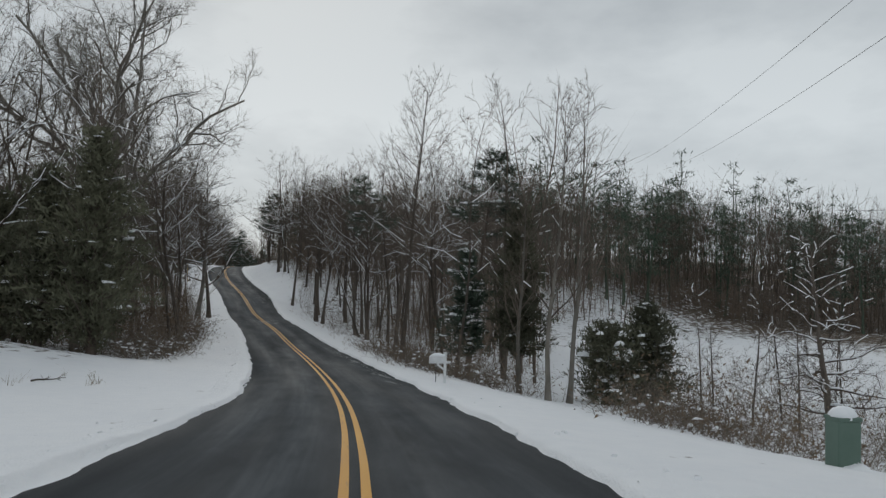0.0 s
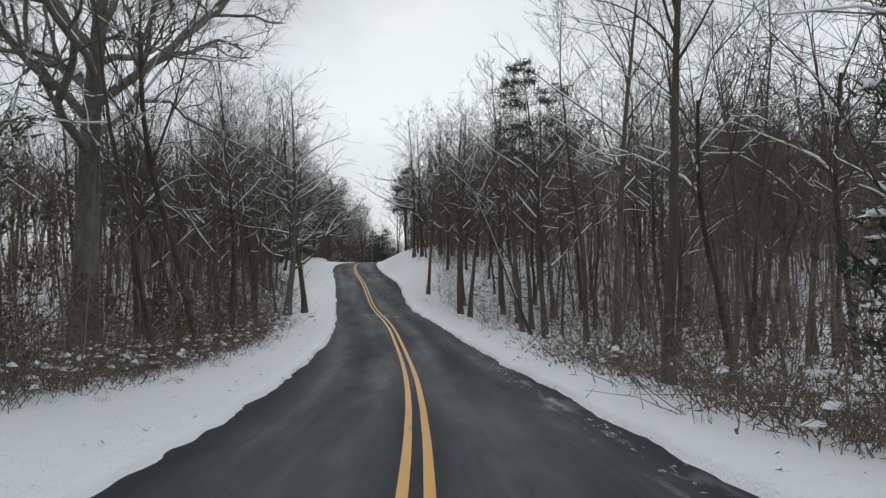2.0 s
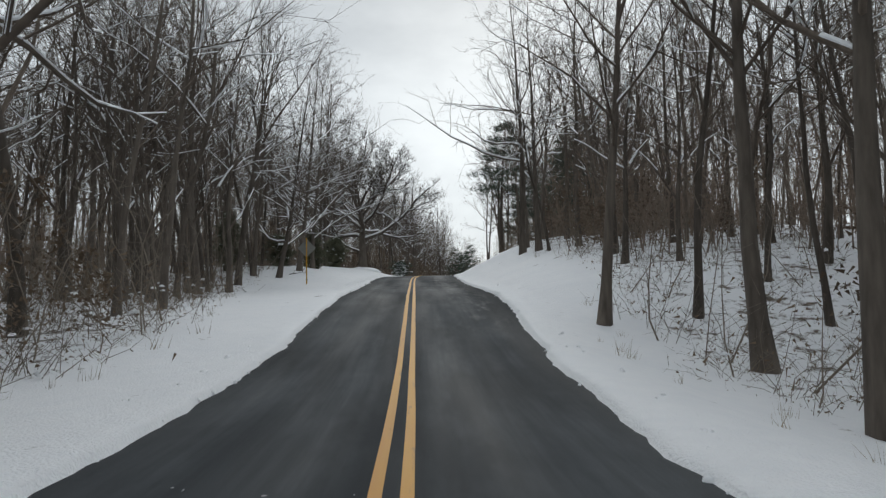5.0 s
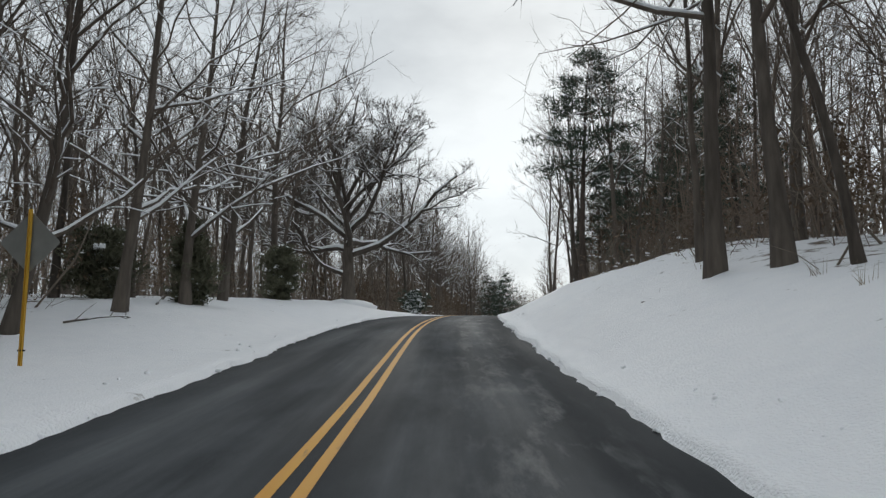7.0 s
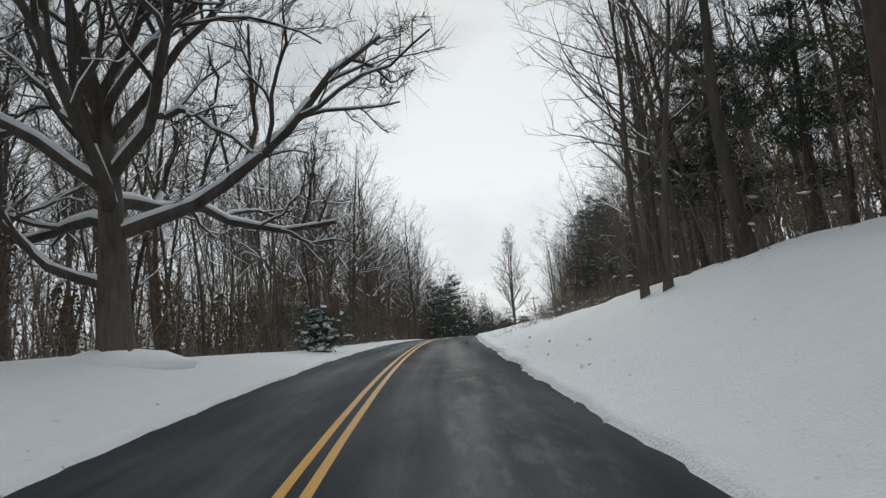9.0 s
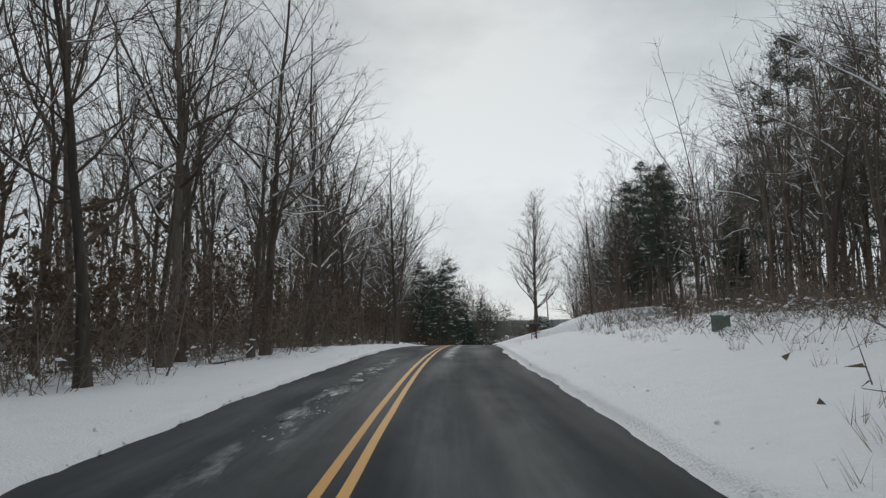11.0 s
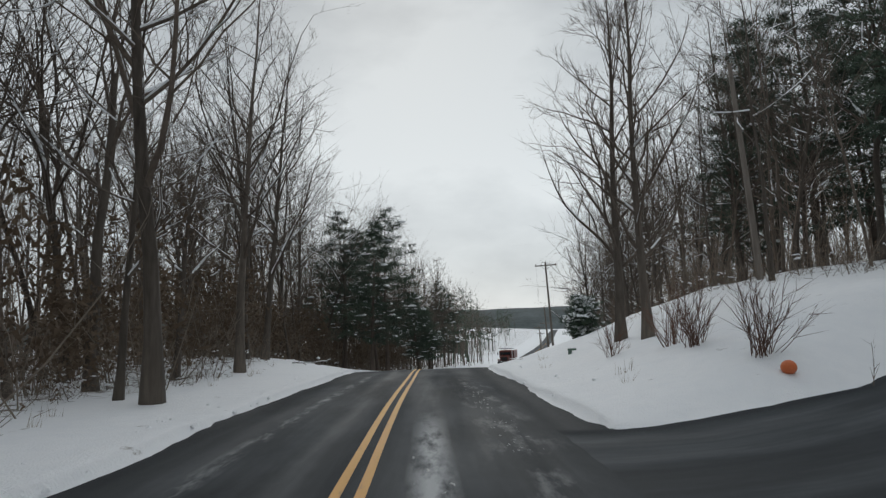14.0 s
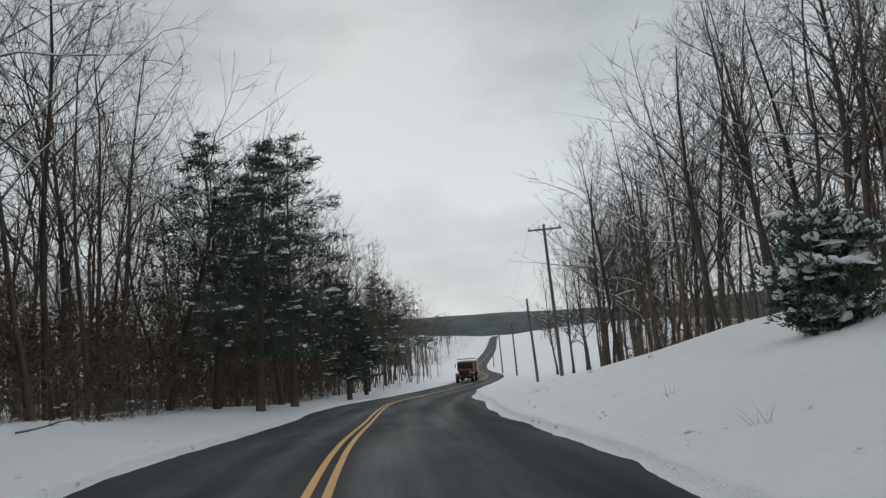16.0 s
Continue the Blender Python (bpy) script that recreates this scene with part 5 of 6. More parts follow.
# ---- the far woods across the valley field and along the road beyond the dip ----
FAR_PINE = [merged(conifer(600 + k, 13 + 1.5 * k, 0.18, "pine", 0.25, 0.2, 10, 0.0, 0.7, 5)) for k in range(4)]


def belt(n, s0, s1, r0, r1):
    s, r = rng.uniform(s0, s1, n), rng.uniform(r0, r1, n)
    return place(s, r)


far = np.concatenate([across(600, 4, 42, 103, 165), belt(230, 285, 400, -60, -9.5), belt(100, 400, 560, -70, -14), belt(70, 620, 760, 24, 150), belt(90, 600, 760, -150, -20)])
stand_of("far_woodland", FAR_THIN, far, ground(far), rng.uniform(0.85, 1.35, len(far)), TWIG, "leafless woodland beyond the snowy fields", "woodland")
scrub = np.concatenate([across(110, 4, 42, 100, 110), across(40, 8, 40, 112, 135), belt(110, 280, 380, -26, -8)])
stand_of("far_scrub", FAR_THIN, scrub, ground(scrub), rng.uniform(0.3, 0.55, len(scrub)), BRUSH, "grey scrub along the far edge of the field", "scrub")
farp = np.concatenate([across(125, 5, 42, 102, 150), belt(40, 330, 520, -50, -14), belt(30, 620, 760, 30, 140), belt(30, 600, 760, -140, -24)])
stand_of("far_pines", FAR_PINE, farp, ground(farp), rng.uniform(0.85, 1.3, len(farp)), NEEDLE, "dark pines beyond the snowy fields", "pines")

# snow caught in the brambles
fl = Shape()
for p, z in zip(spots, gz):
    for _ in range(int(rng.integers(0, 5 if p[1] < 75 and p[0] < -12 else 3))):
        q = rng.normal(0, 0.4, 2)
        fl.lump((p[0] + q[0], p[1] + q[1], z + rng.uniform(0.05, 0.8)), rng.uniform(0.03, 0.13), rng.uniform(0.03, 0.13), rng.uniform(0.02, 0.06), 0.3, 2, 6)
tagged(new("snow_flecks", fl.mesh("snow_flecks", SNOW_CAP)), "clots of snow caught in the brambles", "snow", kind="stuff")

# ---- the ridge on the horizon, its haze put into the colour ----


def build_ridge():
    n, m = 90, 7
    V = []
    for k in range(n):
        a = radians(-62 + 130 * k / (n - 1))
        top = 66 + 26 * noise.noise((k * 0.06, 3.1, 0)) + 10 * noise.noise((k * 0.3, 1.1, 0)) + 3.5 * noise.noise((k * 1.9, 4.0, 0))
        for j in range(m):
            f = j / (m - 1)
            d = 2300 + 500 * f
            V.append((-60 + d * math.sin(a), 220 + d * math.cos(a), -28 + (top + 22) * math.sin(f * 1.57) + 2 * noise.noise((k * 0.8, j * 0.9, 0))))
    k, j = np.meshgrid(np.arange(n - 1), np.arange(m - 1), indexing="ij")
    p = (k * m + j).ravel()
    tagged(new("backdrop", mesh_of("backdrop", V, np.stack([p, p + m, p + m + 1, p + 1], 1), None, (HAZY_WOOD,))), "low wooded ridge on the horizon", "ridge", kind="structure")


build_ridge()

# ---- roadside furniture ----


def at_road(s, r, turn=0.0, sink=0.0):
    """A place beside the road, facing along it."""
    p = place(np.array([s]), np.array([r]))[0]
    t = along(np.array([s]))[1][0]
    z = float(ground([p])[0])
    return Matrix.Translation((p[0], p[1], z - sink)) @ Matrix.Rotation(math.atan2(-t[0], t[1]) + radians(turn), 4, "Z")


def snow_cap(parent, cx, cy, z, lx, ly, h, name="snow"):
    sh = Shape()
    sh.lump((cx, cy, z), lx, ly, h, 0.08, 5, 12)
    return part_mesh(name, sh.mesh(name, SNOW_CAP), parent, "cap of fresh snow")


def build_pedestal(m, w, d, h, label):
    ob = thing("utility_box", label, "utility box", at=m)
    part("body", box_bm((w, d, h + 0.3), (0, 0, h / 2 - 0.15), 0.025), GREEN_METAL, ob)
    part("lid", box_bm((w + 0.03, d + 0.03, 0.06), (0, 0, h + 0.02), 0.015), GREEN_METAL, ob)
    snow_cap(ob, 0, 0, h + 0.07, w * 0.56, d * 0.56, 0.13)
    sh = Shape()
    sh.lump((0.1, -d * 0.6, -0.03), w * 0.6, 0.2, 0.14, 0.15, 4, 9)
    part_mesh("snow_drift", sh.mesh("snow_drift", SNOW_CAP), ob, "snow heaped against the foot")
    return ob


def build_white_mailbox(m):
    """White post with arm and brace, a white box at the road side and a thin dark stake beside it."""
    ob = thing("mailbox", "white mailbox on a white wooden post, topped with snow", "mailbox", at=m)
    part("post", box_bm((0.1, 0.1, 1.55), (0, 0, 0.475), 0.008), WHITE_PAINT, ob)
    part("arm", box_bm((0.85, 0.09, 0.09), (-0.2, 0, 0.86), 0.008), WHITE_PAINT, ob)
    part("brace", box_bm((0.42, 0.06, 0.07), (-0.16, 0, 0.68), 0.006, Matrix.Rotation(radians(40), 4, "Y")), WHITE_PAINT, ob)
    bm = box_bm((0.56, 0.2, 0.2), (-0.32, 0, 1.01), 0.0)
    top = [e for e in bm.edges if all(v.co.z > 1.1 for v in e.verts) and abs(e.verts[0].co.x - e.verts[1].co.x) > 0.1]
    bmesh.ops.bevel(bm, geom=top, offset=0.09, segments=4, affect="EDGES", profile=0.5)
    body = part("box", bm, WHITE_PAINT, ob)
    part("door", box_bm((0.015, 0.19, 0.17), (-0.61, 0, 1.0), 0.004), WHITE_PAINT, body)
    part("flag", box_bm((0.12, 0.012, 0.05), (-0.2, 0.11, 1.05), 0.004), TRUCK_RED, body, "small red flag")
    snow_cap(ob, -0.3, 0, 1.12, 0.3, 0.12, 0.09)
    part("stake", cyl_bm(0.014, 0.012, 1.1, (-0.33, 0.12, 0.35)), BLACK_METAL, ob, "thin dark steel stake")


def build_black_mailboxes(m):
    """Two long black boxes that face the road, one behind the other on a plank with two legs, and a pale newspaper box at the road end."""
    ob = thing("mailbox", "pair of black mailboxes and pale newspaper box on two-legged stand", "mailbox", at=m)
    part("post", box_bm((0.05, 0.05, 1.5), (-0.17, 0.12, 0.33), 0.005, Matrix.Rotation(radians(2), 4, "Y")), BLACK_METAL, ob, "thin dark steel post")
    part("post", box_bm((0.1, 0.1, 1.5), (0.2, -0.05, 0.31), 0.008, Matrix.Rotation(radians(-4), 4, "Y")), BLACK_METAL, ob, "thick dark wooden post")
    part("plank", box_bm((0.8, 0.42, 0.04), (0.06, 0.04, 1.07), 0.006), BLACK_METAL, ob)
    for k, (x, y) in enumerate(((0.05, -0.09), (0.13, 0.17))):
        bm = box_bm((0.74, 0.2, 0.25), (x, y, 1.215), 0.0)
        top = [e for e in bm.edges if all(v.co.z > 1.3 for v in e.verts) and abs(e.verts[0].co.x - e.verts[1].co.x) > 0.1]
        bmesh.ops.bevel(bm, geom=top, offset=0.09, segments=5, affect="EDGES", profile=0.5)
        bx = part("box", bm, BLACK_METAL, ob)
        for sx in (-1, 1):
            part("rim", box_bm((0.02, 0.215, 0.2), (x + sx * 0.37, y, 1.205), 0.008), BLACK_METAL, bx)
        part("door", box_bm((0.012, 0.18, 0.19), (x - 0.386, y, 1.2), 0.004), BLACK_METAL, bx)
    tube = part("newspaper_box", box_bm((0.22, 0.16, 0.15), (-0.47, 0.06, 1.15), 0.02), WHITE_PAINT, ob, "pale newspaper box")
    part("mouth", box_bm((0.02, 0.17, 0.16), (-0.585, 0.06, 1.15), 0.006), BLACK_METAL, tube)
    part("bracket", box_bm((0.36, 0.05, 0.03), (-0.36, 0.06, 1.06), 0.005), BLACK_METAL, tube)


def build_sign(m):
    """The back of a diamond road sign on a painted post."""
    ob = thing("road_sign", "back of a grey diamond road sign on a yellow post", "road sign", at=m)
    bm = bmesh.new()
    rot = Matrix.Rotation(radians(45), 4, "Y")
    bmesh.ops.create_cube(bm, size=1, matrix=Matrix.Translation((0, 0.035, 2.2)) @ rot @ Matrix.Diagonal((0.76, 0.006, 0.76, 1)))
    edges = [e for e in bm.edges if abs(e.verts[0].co.y - e.verts[1].co.y) > 0.004]
    bmesh.ops.bevel(bm, geom=edges, offset=0.05, segments=4, affect="EDGES", profile=0.5)
    part("panel", bm, ALUMINIUM, ob, "bare grey aluminium panel")
    bm = box_bm((0.07, 0.006, 3.0), (0, 0, 1.28), 0.002)
    for sx in (-1, 1):
        other = box_bm((0.006, 0.035, 3.0), (sx * 0.022, -0.018, 1.28), 0.0)
        me = bpy.data.meshes.new("tmp")
        other.to_mesh(me)
        bm.from_mesh(me)
        other.free()
        bpy.data.meshes.remove(me)
    part("post", bm, YELLOW_POST, ob, "yellow painted steel channel post")
    for z in (1.9, 2.5):
        part("bolt", cyl_bm(0.014, 0.014, 0.03, (0, 0.02, z), Matrix.Rotation(radians(90), 4, "X"), 8), CHROME, ob)
    part("clamp", box_bm((0.13, 0.03, 0.03), (0, 0.0, 0.35), 0.004), BLACK_METAL, ob)


def build_pole(x, y, h, lean=0.0, arm=True, turn=0.0, label="weathered wooden utility pole with a crossarm", r=0.14):
    m = stand(x, y, turn) @ Matrix.Rotation(radians(lean), 4, "Y")
    ob = thing("utility_pole", label, "utility pole", "utility poles", m)
    sh = Shape()
    f = np.linspace(0, 1, 9)
    sh.tube(np.column_stack([0.02 * np.sin(f * 5), 0 * f, -0.6 + (h + 0.6) * f]), r * (1.05 - 0.38 * f), 10)
    sh.lump((0.019, 0, h - 0.01), r * 0.66, r * 0.66, 0.06, 0.02, 3, 10)
    part_mesh("pole", sh.mesh("pole", POLE_WOOD), ob)
    if arm:
        a = part("crossarm", box_bm((2.4, 0.1, 0.12), (0, -0.14, h - 0.35), 0.01), POLE_WOOD, ob)
        for sx in (-1, 1):
            part("brace", box_bm((0.75, 0.012, 0.035), (sx * 0.33, -0.15, h - 0.62), 0.003, Matrix.Rotation(radians(-sx * 38), 4, "Y")), ALUMINIUM, a)
        for x_ in (-1.1, -0.45, 0.45, 1.1):
            part("insulator", cyl_bm(0.035, 0.05, 0.14, (x_, -0.14, h - 0.22), None, 10), POLE_WOOD, a, "grey porcelain insulator")
    return m


def build_wire(name, points, sag, r=0.006, label="thin overhead power line"):
    """A wire hanging from point to point."""
    sh = Shape()
    P = []
    for a, c in zip(points[:-1], points[1:]):
        a, c = np.array(a), np.array(c)
        for t in np.linspace(0, 1, 18)[: None if c is points[-1] else -1]:
            P.append(a + (c - a) * t - np.array([0, 0, sag * 4 * t * (1 - t)]))
    P.append(np.array(points[-1]))
    sh.tube(np.array(P), np.full(len(P), r), 5)
    tagged(new(name, sh.mesh(name, BLACK_METAL)), label, "wire", "overhead wires")


build_white_mailbox(stand(0.15, 24.6, 8, size=0.9))
build_pedestal(stand(6.12, 10.8, 8, sink=0.0), 0.37, 0.32, 0.72, "green metal utility box with a cap of snow on the verge")
build_pedestal(at_road(176.8, 9.4, 8), 0.44, 0.4, 0.42, "low green utility box half buried in snow")
build_sign(stand(-36.3, 100.4, 20, sink=0.1))
build_black_mailboxes(scaled(at_road(204.6, 5.95, -6, 0.06), 0.88))
p1 = build_pole(-48.9, 226.3, 9.4, -3.0, False, 0, "grey wooden utility pole among the pines")
p2 = build_pole(-59.6, 274.0, 11.3, -2.0, True, 4)
p3 = build_pole(-60.9, 292.0, 8.0, -3.0, False, 0, "bare wooden utility pole beside the field")
p4 = build_pole(-63.0, 331.0, 8.0, -1.5, True, 4)
p5 = build_pole(-65.6, 352.0, 8.0, -1.5, True, 4)
p6 = build_pole(-69.5, 420.0, 8.0, 0.0, True, 4)
for dx in (-1.1, 1.1):
    build_wire("power_line", [tuple(p1 @ Vector((dx * 0.1, 0, 9.2))), tuple(p2 @ Vector((dx, -0.14, 11.1))), tuple(p4 @ Vector((dx, -0.14, 7.85))), tuple(p5 @ Vector((dx, -0.14, 7.85))), tuple(p6 @ Vector((dx, -0.14, 7.85)))], 0.5)
build_wire("power_line", [(-30.0, 163.0, 14.0), tuple(p1 @ Vector((0, 0, 9.3)))], 0.9)
for k, (a, c) in enumerate((((7.55, 8.0, 7.3), (16.2, 60.0, 11.5)), ((7.9, 8.0, 6.4), (18.6, 60.0, 11.0)))):
    build_wire("power_line", [a, c], 0.5, 0.007)
build_wire("telephone_line", [(24.0, 24.0, 5.2), (26.5, 48.0, 6.6)], 0.3, 0.01, "dark overhead cable by the thicket")


def build_reflector(m):
    ob = thing("marker_ball", "round orange drive marker in the snow below a bush", "marker", at=m)
    bm = bmesh.new()
    bmesh.ops.create_uvsphere(bm, u_segments=16, v_segments=10, radius=0.135, matrix=Matrix.Translation((0, 0, 0.13)) @ Matrix.Diagonal((1, 1, 0.92, 1)))
    part("ball", bm, ORANGE, ob)
    part("stake", cyl_bm(0.012, 0.012, 0.5, (0.02, 0.02, 0.0), None, 8), BLACK_METAL, ob)


def build_post(m):
    ob = thing("cable_post", "small green cable post in the snowy bank", "utility post", at=m)
    part("post", box_bm((0.15, 0.13, 0.6), (0, 0, 0.02), 0.015, Matrix.Rotation(radians(4), 4, "Y")), GREEN_METAL, ob)
    part("cap", box_bm((0.36, 0.16, 0.09), (0.1, 0, 0.3), 0.025), GREEN_METAL, ob)


build_post(stand(-56.9, 226.0, 10, sink=0.1))


def build_shrub(m, seed, h, n, mat, label, group=""):
    g = np.random.default_rng(seed)
    ob = thing("shrub", label, "shrub", group, m)
    sh = Shape()
    B, E = [], []
    for k in range(n):
        az, a = k * 2.4, radians(g.uniform(4, 42))
        pts, _ = limb(g, np.r_[g.normal(0, 0.12, 2), -0.1], np.array([math.cos(az) * math.sin(a), math.sin(az) * math.sin(a), math.cos(a)]), h * g.uniform(0.6, 1.1), 5, 0.09, 0.04)
        sh.tube(pts, np.linspace(0.009, 0.003, 6), 4)
        i = g.integers(1, 5, 9)
        b0 = pts[i] + (pts[i + 1] - pts[i]) * g.random((9, 1))
        B.append(b0)
        E.append(b0 + (unit(pts[5] - pts[0]) + g.normal(0, 0.45, (9, 3))) * h * g.uniform(0.12, 0.35, (9, 1)))
    sh.blades(np.concatenate(B), np.concatenate(E), np.full(9 * n, 0.012))
    part_mesh("crown", sh.mesh("crown", mat), ob)
    return ob


build_reflector(stand(-52.85, 208.0))
for k, (s, r, h, n) in enumerate(((216.4, 6.95, 1.5, 34), (219.2, 6.75, 1.4, 38), (221.5, 7.0, 1.3, 28), (224.5, 6.2, 1.1, 22))):
    build_shrub(at_road(s, r, 40 * k), 700 + k, h, n, RED_TWIG, "leafless shrub with reddish stems in the snow", "shrubs on the bank")
for k, (s, r, h, n) in enumerate(((190, 9.2, 1.7, 12), (193.5, 8.6, 1.5, 10), (196.5, 9.8, 1.9, 14), (187, 11, 1.6, 12), (199, 8.4, 1.2, 9), (183.5, 10.5, 1.5, 10), (191.5, 12.5, 2.0, 14))):
    build_shrub(at_road(s, r, 50 * k), 720 + k, h, n, RED_TWIG, "thin leafless shrub at the top of the slope", "shrubs on the slope")
build_shrub(at_road(214.6, 8.0), 740, 0.8, 1, BRUSH, "single dead stalk standing in the snow")

# ---- dead branches and stalks lying in the snow ----


def build_branch(s, r, length, turn, seed, snow=0.5, thick=0.03, label="dead branch lying in the snow"):
    g = np.random.default_rng(seed)
    ob = thing("fallen_branch", label, "branch", "fallen branches", at_road(s, r, turn))
    sh, wh = Shape(), Shape()
    pts, _ = limb(g, (0, 0, 0.03), unit(np.array([1.0, 0, 0.06])), length, 7, 0.1, 0.0)
    rad = np.linspace(thick, thick * 0.3, 8)
    sh.tube(pts, rad, 5)
    snow_on(wh, pts, rad, g, snow)
    for k in range(7):
        i = g.integers(1, 7)
        tp, _ = limb(g, pts[i], turned(g, unit(pts[i + 1] - pts[i]), 45) + np.array([0, 0, 0.25]), length * g.uniform(0.12, 0.32), 3, 0.15, 0.0)
        sh.tube(tp, np.linspace(thick * 0.4, thick * 0.12, 4), 4)
    part_mesh("wood", sh.mesh("wood", BARK), ob)
    if wh.n:
        tagged(part_mesh("snow", wh.mesh("snow", SNOW_CAP), ob, "snow lying along it"), kind="stuff")


for k, row in enumerate(((22, -8.5, 1.3, 60, 0.2), (70, -4.4, 2.2, -10, 0.1), (116, -7.4, 3.4, 130, 0.3), (119, -8.6, 2.4, 100, 0.4), (112, -7.9, 2.0, 60, 0.5), (46, 5.6, 1.6, 100, 0.6), (64, 7.2, 2.0, 10, 0.2), (186, -5.4, 3.6, 95, 0.4), (176, -6.2, 2.6, 80, 0.5), (240, -6.4, 1.8, 20, 0.6), (248, -6.8, 1.5, 10, 0.6), (103, -8.6, 3.0, 70, 0.7), (128, 7.3, 1.2, 40, 0.2))):
    build_branch(row[0], row[1], row[2], row[3], 760 + k, row[4])


build_branch(111.8, 5.6, 0.75, 25, 790, 0.0, 0.012, "thin dead twig sticking out of the snowy bank")


def build_stump(s, r, h, rad, seed):
    g = np.random.default_rng(seed)
    ob = thing("tree_stump", "old broken stump capped with snow", "stump", at=at_road(s, r))
    sh = Shape()
    f = np.linspace(0, 1, 5)
    sh.tube(np.column_stack([0.03 * np.sin(f * 4), 0.02 * f, -0.2 + (h + 0.2) * f]), rad * np.array([1.6, 1.2, 0.95, 0.85, 0.6]), 9)
    sh.lump((0, 0, h - 0.02), rad * 0.6, rad * 0.6, 0.08, 0.4, 3, 9)
    for k in range(5):
        a, top = k * 1.3 + g.random(), h * g.uniform(0.6, 1.25)
        c = np.array([math.cos(a), math.sin(a), 0]) * rad * 0.75
        sh.tube(np.array([c * 1.2, c + (0, 0, top * 0.6), c * 0.8 + (0, 0, top)]), rad * np.array([0.4, 0.32, 0.05]), 5)
    part_mesh("wood", sh.mesh("wood", BARK), ob)
    snow_cap(ob, 0.03, 0, h + 0.02, rad * 0.75, rad * 0.6, 0.1)


build_stump(244.6, -5.9, 0.35, 0.14, 1)
build_stump(204.5, -6.7, 0.5, 0.15, 3)


def tuft(seed):
    g = np.random.default_rng(seed)
    t = Shape()
    n = 14
    b0 = np.column_stack([g.normal(0, 0.08, (n, 2)), np.full(n, -0.05)])
    t.blades(b0, b0 + np.column_stack([g.normal(0, 0.12, (n, 2)), g.uniform(0.15, 0.5, n)]), np.full(n, 0.012))
    return t.arrays()


TUFT = [tuft(800 + k) for k in range(8)]
tufts = scatter(70, 34, 88, wood_right, -2.2, 1.0, 1, 0.3, {}) + scatter(30, 92, 150, wood_right, -0.5, 0.8, 1, 0.3, {}) + scatter(260, 156, 204, wood_right, -9, 2.5, 1, 0.25, {}) + scatter(40, 228, 270, wood_right, -2, 1.0, 1, 0.3, {})
tufts += scatter(80, 36, 96, wood_left, -1.6, 0.6, -1, 0.3, {}) + scatter(80, 168, 262, wood_left, -1.2, 0.8, -1, 0.3, {}) + scatter(12, 20, 27, half_left, 4, 8, -1, 0.2, {}) + scatter(14, 216, 270, half_right, 1.2, 5, 1, 0.4, {})
stand_of("dead_grass", TUFT, tufts, ground(tufts), rng.uniform(0.6, 1.2, len(tufts)), DRY_GRASS, "dry grass tips poking through the snow", "grass", tips=0.15)

# ---- slush left on the road ----


def build_slush():
    g = np.random.default_rng(31)
    sh = Shape()
    runs = [(176, 212, 0.75, 0.16, 160), (163, 177, -1.2, 0.16, 180), (197, 207, 2.9, 0.3, 160), (199, 208, 3.7, 0.5, 300), (212, 224, 1.9, 0.12, 90), (38, 45, 2.3, 0.08, 60), (28, 36, 2.4, 0.15, 60), (68, 72, -1.0, 0.9, 40)]
    for s0, s1, r0, w, n in runs:
        for _ in range(n):
            s, r = g.uniform(s0, s1), g.normal(r0, w)
            c = np.r_[place(np.array([s]), np.array([r]))[0], along(np.array([s]))[0][0, 2] - 0.002 * r * r]
            big = g.random() < 0.08 and r0 < -1.1
            t = along(np.array([s]))[1][0]
            q = Shape()
            q.lump((0, 0, 0), g.uniform(0.03, 0.1) if big else 0.005 + 0.025 * g.random() ** 2, g.uniform(0.15, 0.6) if big else 0.01 + 0.09 * g.random() ** 2, g.uniform(0.003, 0.006), 0.4, 2, 11 if big else 7)
            V, Q, T = q.arrays()
            V = np.column_stack([V[:, 0] * t[1] + V[:, 1] * t[0] + c[0], V[:, 1] * t[1] - V[:, 0] * t[0] + c[1], V[:, 2] + c[2]])
            sh.join(V, Q, T)
    tagged(new("slush", sh.mesh("slush", SLUSH)), "broken streaks of slush on the asphalt", "slush", kind="stuff")


build_slush()


def build_churned():
    """Ploughed lumps and dirty slush on the near side of the drive's mouth."""
    g = np.random.default_rng(37)
    sh = Shape()
    for _ in range(200):
        s, r = g.uniform(198, 207.3), 3.5 + abs(g.normal(0, 0.55))
        p = place(np.array([s]), np.array([r]))[0]
        z = max(float(ground([p])[0]), along(np.array([s]))[0][0, 2])
        w = 0.015 + 0.12 * g.random() ** 4
        sh.lump((p[0], p[1], z - 0.005), w * g.uniform(0.7, 1.3), w * g.uniform(0.8, 2.6), 0.01 + w * g.uniform(0.03, 0.14), 0.3, 3, 9)
    tagged(new("churned_snow", sh.mesh("churned_snow", DIRTY_SNOW)), "grey churned snow and grit beside the drive's mouth", "snow", kind="stuff")


build_churned()

# ---- crumbs of snow along the edges of the asphalt ----


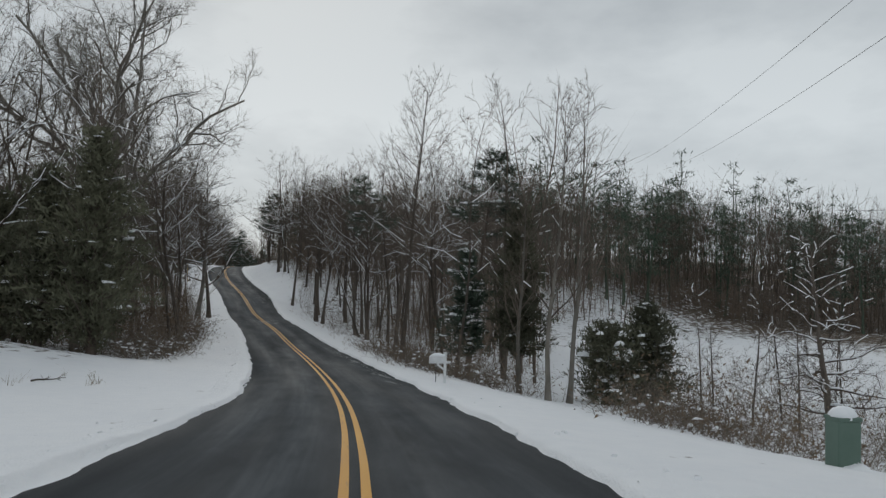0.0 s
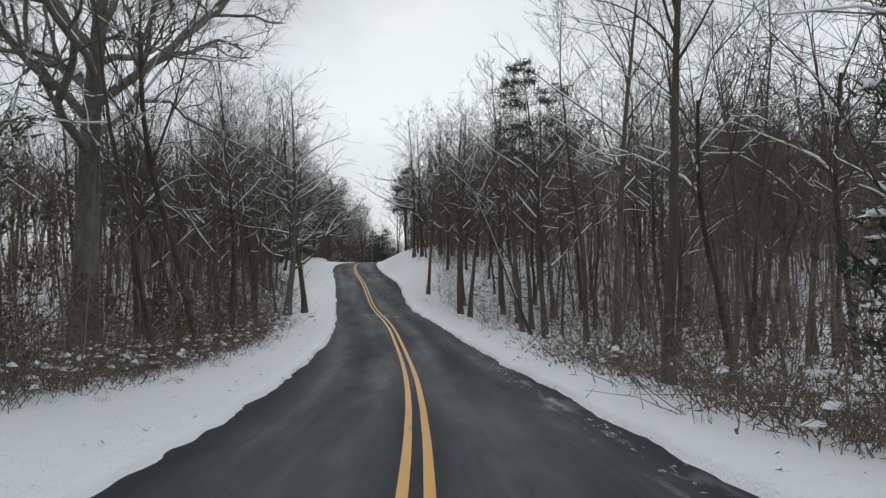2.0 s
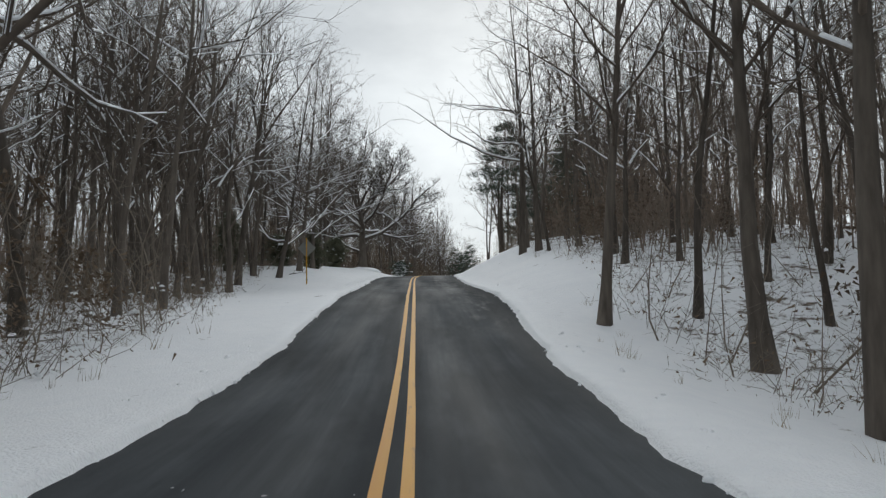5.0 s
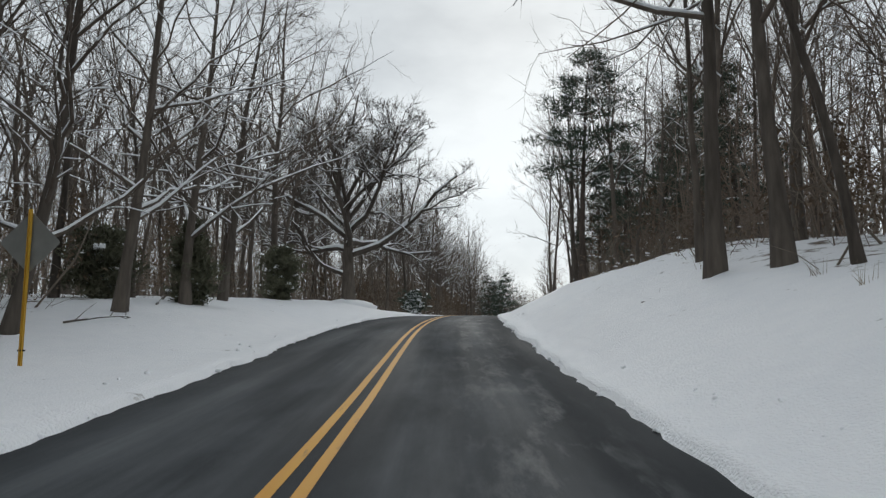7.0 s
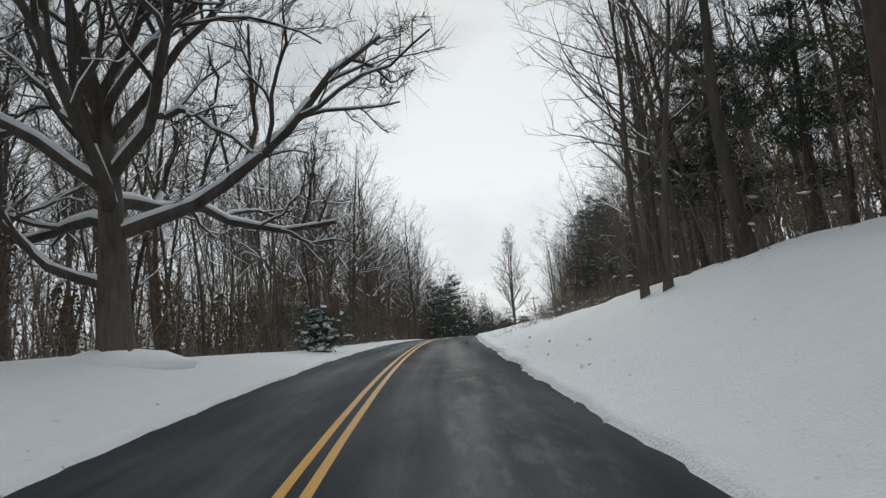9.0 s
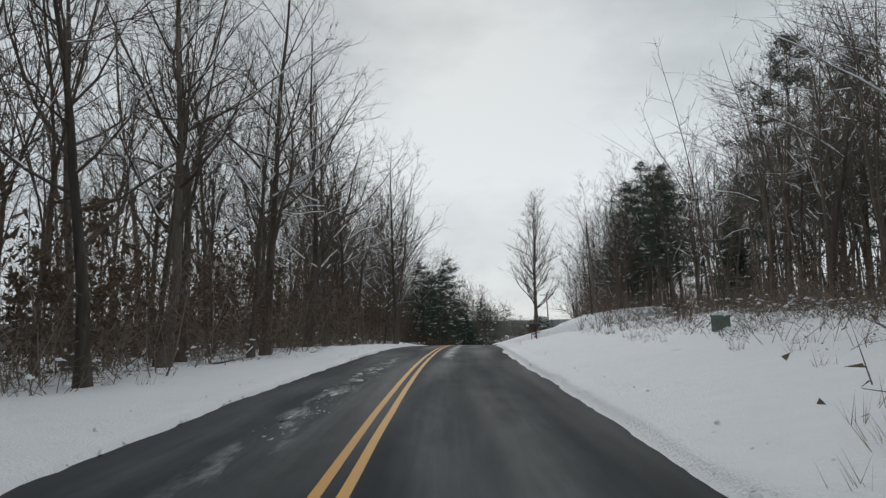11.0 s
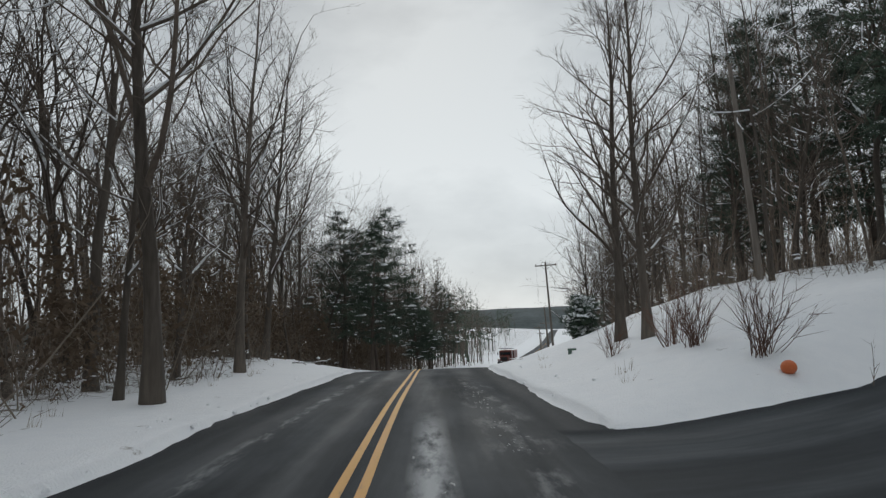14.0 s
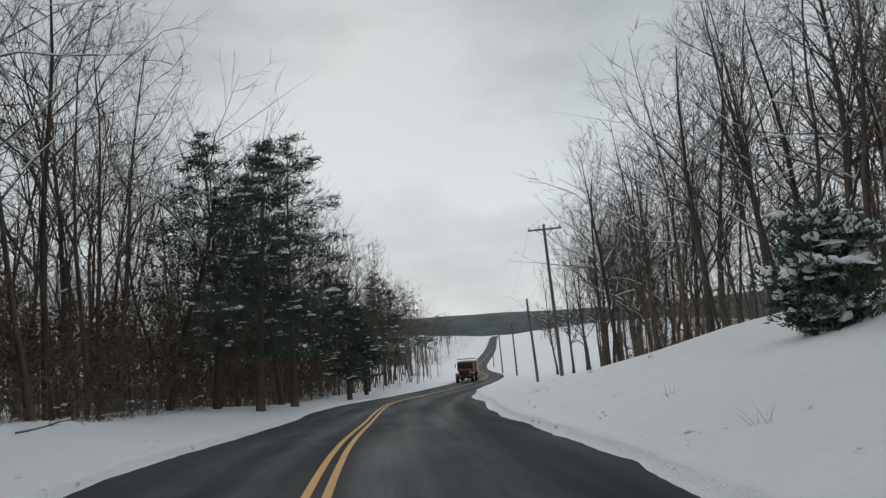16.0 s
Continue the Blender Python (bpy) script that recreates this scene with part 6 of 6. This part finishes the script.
def build_crumbs():
    g = np.random.default_rng(41)
    sh = Shape()
    for side, half in ((-1, half_left), (1, half_right)):
        for s in g.uniform(0, 262, 1900):
            if side > 0 and 205 < s < 217:
                continue
            off = abs(g.normal(0, 0.45)) - 0.06
            r = side * (float(half(s)) + off)
            p = place(np.array([s]), np.array([r]))[0]
            c = np.r_[p, max(float(ground_sr(p[None], np.array([s]), np.array([r]))[0]) + 0.03 * (off > 0.1), along(np.array([s]))[0][0, 2]) - 0.01]
            w = 0.012 + 0.045 * g.random() ** 3
            sh.lump(c, w, w * g.uniform(0.7, 1.6), w * g.uniform(0.5, 1.0), 0.25, 2, 6)
    tagged(new("snow_crumbs", sh.mesh("snow_crumbs", SNOW_CAP)), "crumbled snow along the edges of the asphalt", "snow", kind="stuff")


build_crumbs()

# ---- the red lorry coming up the hill, and the barn beyond ----


def build_truck(m):
    ob = thing("dump_truck", "red snow-plough lorry with a dark windscreen on the road", "truck", at=m)
    cab = part("cab", box_bm((2.1, 1.5, 1.35), (0, -0.9, 2.0), 0.12, None, 3), TRUCK_RED, ob)
    bm = box_bm((1.55, 1.5, 0.85), (0, -2.2, 1.4), 0.12, None, 3)
    for v in bm.verts:
        if v.co.y < -2.5:
            v.co.z -= 0.12 * (v.co.z > 1.4)
            v.co.x *= 0.93
    part("bonnet", bm, TRUCK_RED, ob)
    part("windscreen", box_bm((1.75, 0.03, 0.62), (0, -1.66, 2.25), 0.02, Matrix.Rotation(radians(-10), 4, "X")), GLASS_DARK, cab)
    for sx in (-1, 1):
        part("side_window", box_bm((0.03, 0.8, 0.55), (sx * 1.05, -0.9, 2.25), 0.02), GLASS_DARK, cab)
        part("mirror", box_bm((0.12, 0.08, 0.45), (sx * 1.3, -1.6, 2.15), 0.02), BLACK_METAL, cab)
        part("wing", box_bm((0.42, 1.2, 0.3), (sx * 0.95, -2.35, 1.12), 0.1, None, 3), TRUCK_RED, ob)
        lamp = part("headlight", cyl_bm(0.11, 0.11, 0.08, (sx * 0.9, -2.98, 1.15), Matrix.Rotation(radians(90), 4, "X"), 14), CHROME, ob)
        part("indicator", box_bm((0.1, 0.05, 0.07), (sx * 1.08, -2.95, 1.32), 0.01), LAMP_AMBER, lamp)
        for y in (-2.3, 1.6, 2.8):
            wheel = part("wheel", cyl_bm(0.52, 0.52, 0.32, (sx * 0.98, y, 0.52), Matrix.Rotation(radians(90), 4, "Y"), 20, 0.0), RUBBER, ob)
            part("rim", cyl_bm(0.27, 0.24, 0.06, (sx * 1.14, y, 0.52), Matrix.Rotation(radians(90), 4, "Y"), 14), CHROME, wheel)
    part("grille", box_bm((1.0, 0.05, 0.6), (0, -2.97, 1.35), 0.02), BLACK_METAL, ob)
    part("bumper", box_bm((2.3, 0.18, 0.3), (0, -3.05, 0.75), 0.04), BLACK_METAL, ob)
    part("chassis", box_bm((0.9, 6.6, 0.3), (0, 0.4, 0.85), 0.03), BLACK_METAL, ob)
    part("dump_body", box_bm((2.4, 3.9, 1.35), (0, 2.1, 1.9), 0.06), TRUCK_RED, ob)
    part("cab_guard", box_bm((2.4, 0.9, 0.08), (0, -0.2, 2.95), 0.02), BLACK_METAL, ob)
    for sx in (-0.7, 0, 0.7):
        part("roof_light", cyl_bm(0.07, 0.05, 0.12, (sx, -0.9, 2.73), None, 10), LAMP_AMBER, cab)


c, t = along(np.array([327.0]))
q = place(np.array([327.0]), np.array([-1.5]))[0]
build_truck(Matrix.Translation((q[0], q[1], c[0, 2] + 0.01)) @ Matrix.Rotation(math.atan2(-t[0, 0], t[0, 1]), 4, "Z"))


def build_barn(x, y, turn, w, d, h, label):
    m = stand(x, y, turn, sink=0.4)
    ob = thing("barn", label, "barn", at=m)
    part("wall", box_bm((w, d, h), (0, 0, h / 2), 0.03), BARN_WALL, ob)
    bm = bmesh.new()
    o, rise = 0.5, w * 0.26
    for side in (-1, 1):
        for dz, mat_z in ((0.0, 0), ):
            vs = [bm.verts.new(v) for v in ((0, -d / 2 - o, h + rise), (0, d / 2 + o, h + rise), (side * (w / 2 + o), d / 2 + o, h - 0.15), (side * (w / 2 + o), -d / 2 - o, h - 0.15))]
            bm.faces.new(vs)
    ext = bmesh.ops.extrude_face_region(bm, geom=bm.faces[:])
    for v in ext["geom"]:
        if isinstance(v, bmesh.types.BMVert):
            v.co.z += 0.25
    bmesh.ops.recalc_face_normals(bm, faces=bm.faces[:])
    part("roof", bm, SNOW_CAP, ob, "roof under an even cover of snow")
    for k in range(3):
        part("door" if k == 1 else "window", box_bm((1.6 if k == 1 else 0.9, 0.08, 2.2 if k == 1 else 0.9), ((k - 1) * w * 0.3, -d / 2, 1.1 if k == 1 else 1.7), 0.02), BLACK_METAL, ob)


build_barn(-104, 452, 10, 11, 16, 4.0, "grey farm building with a snow-covered roof")
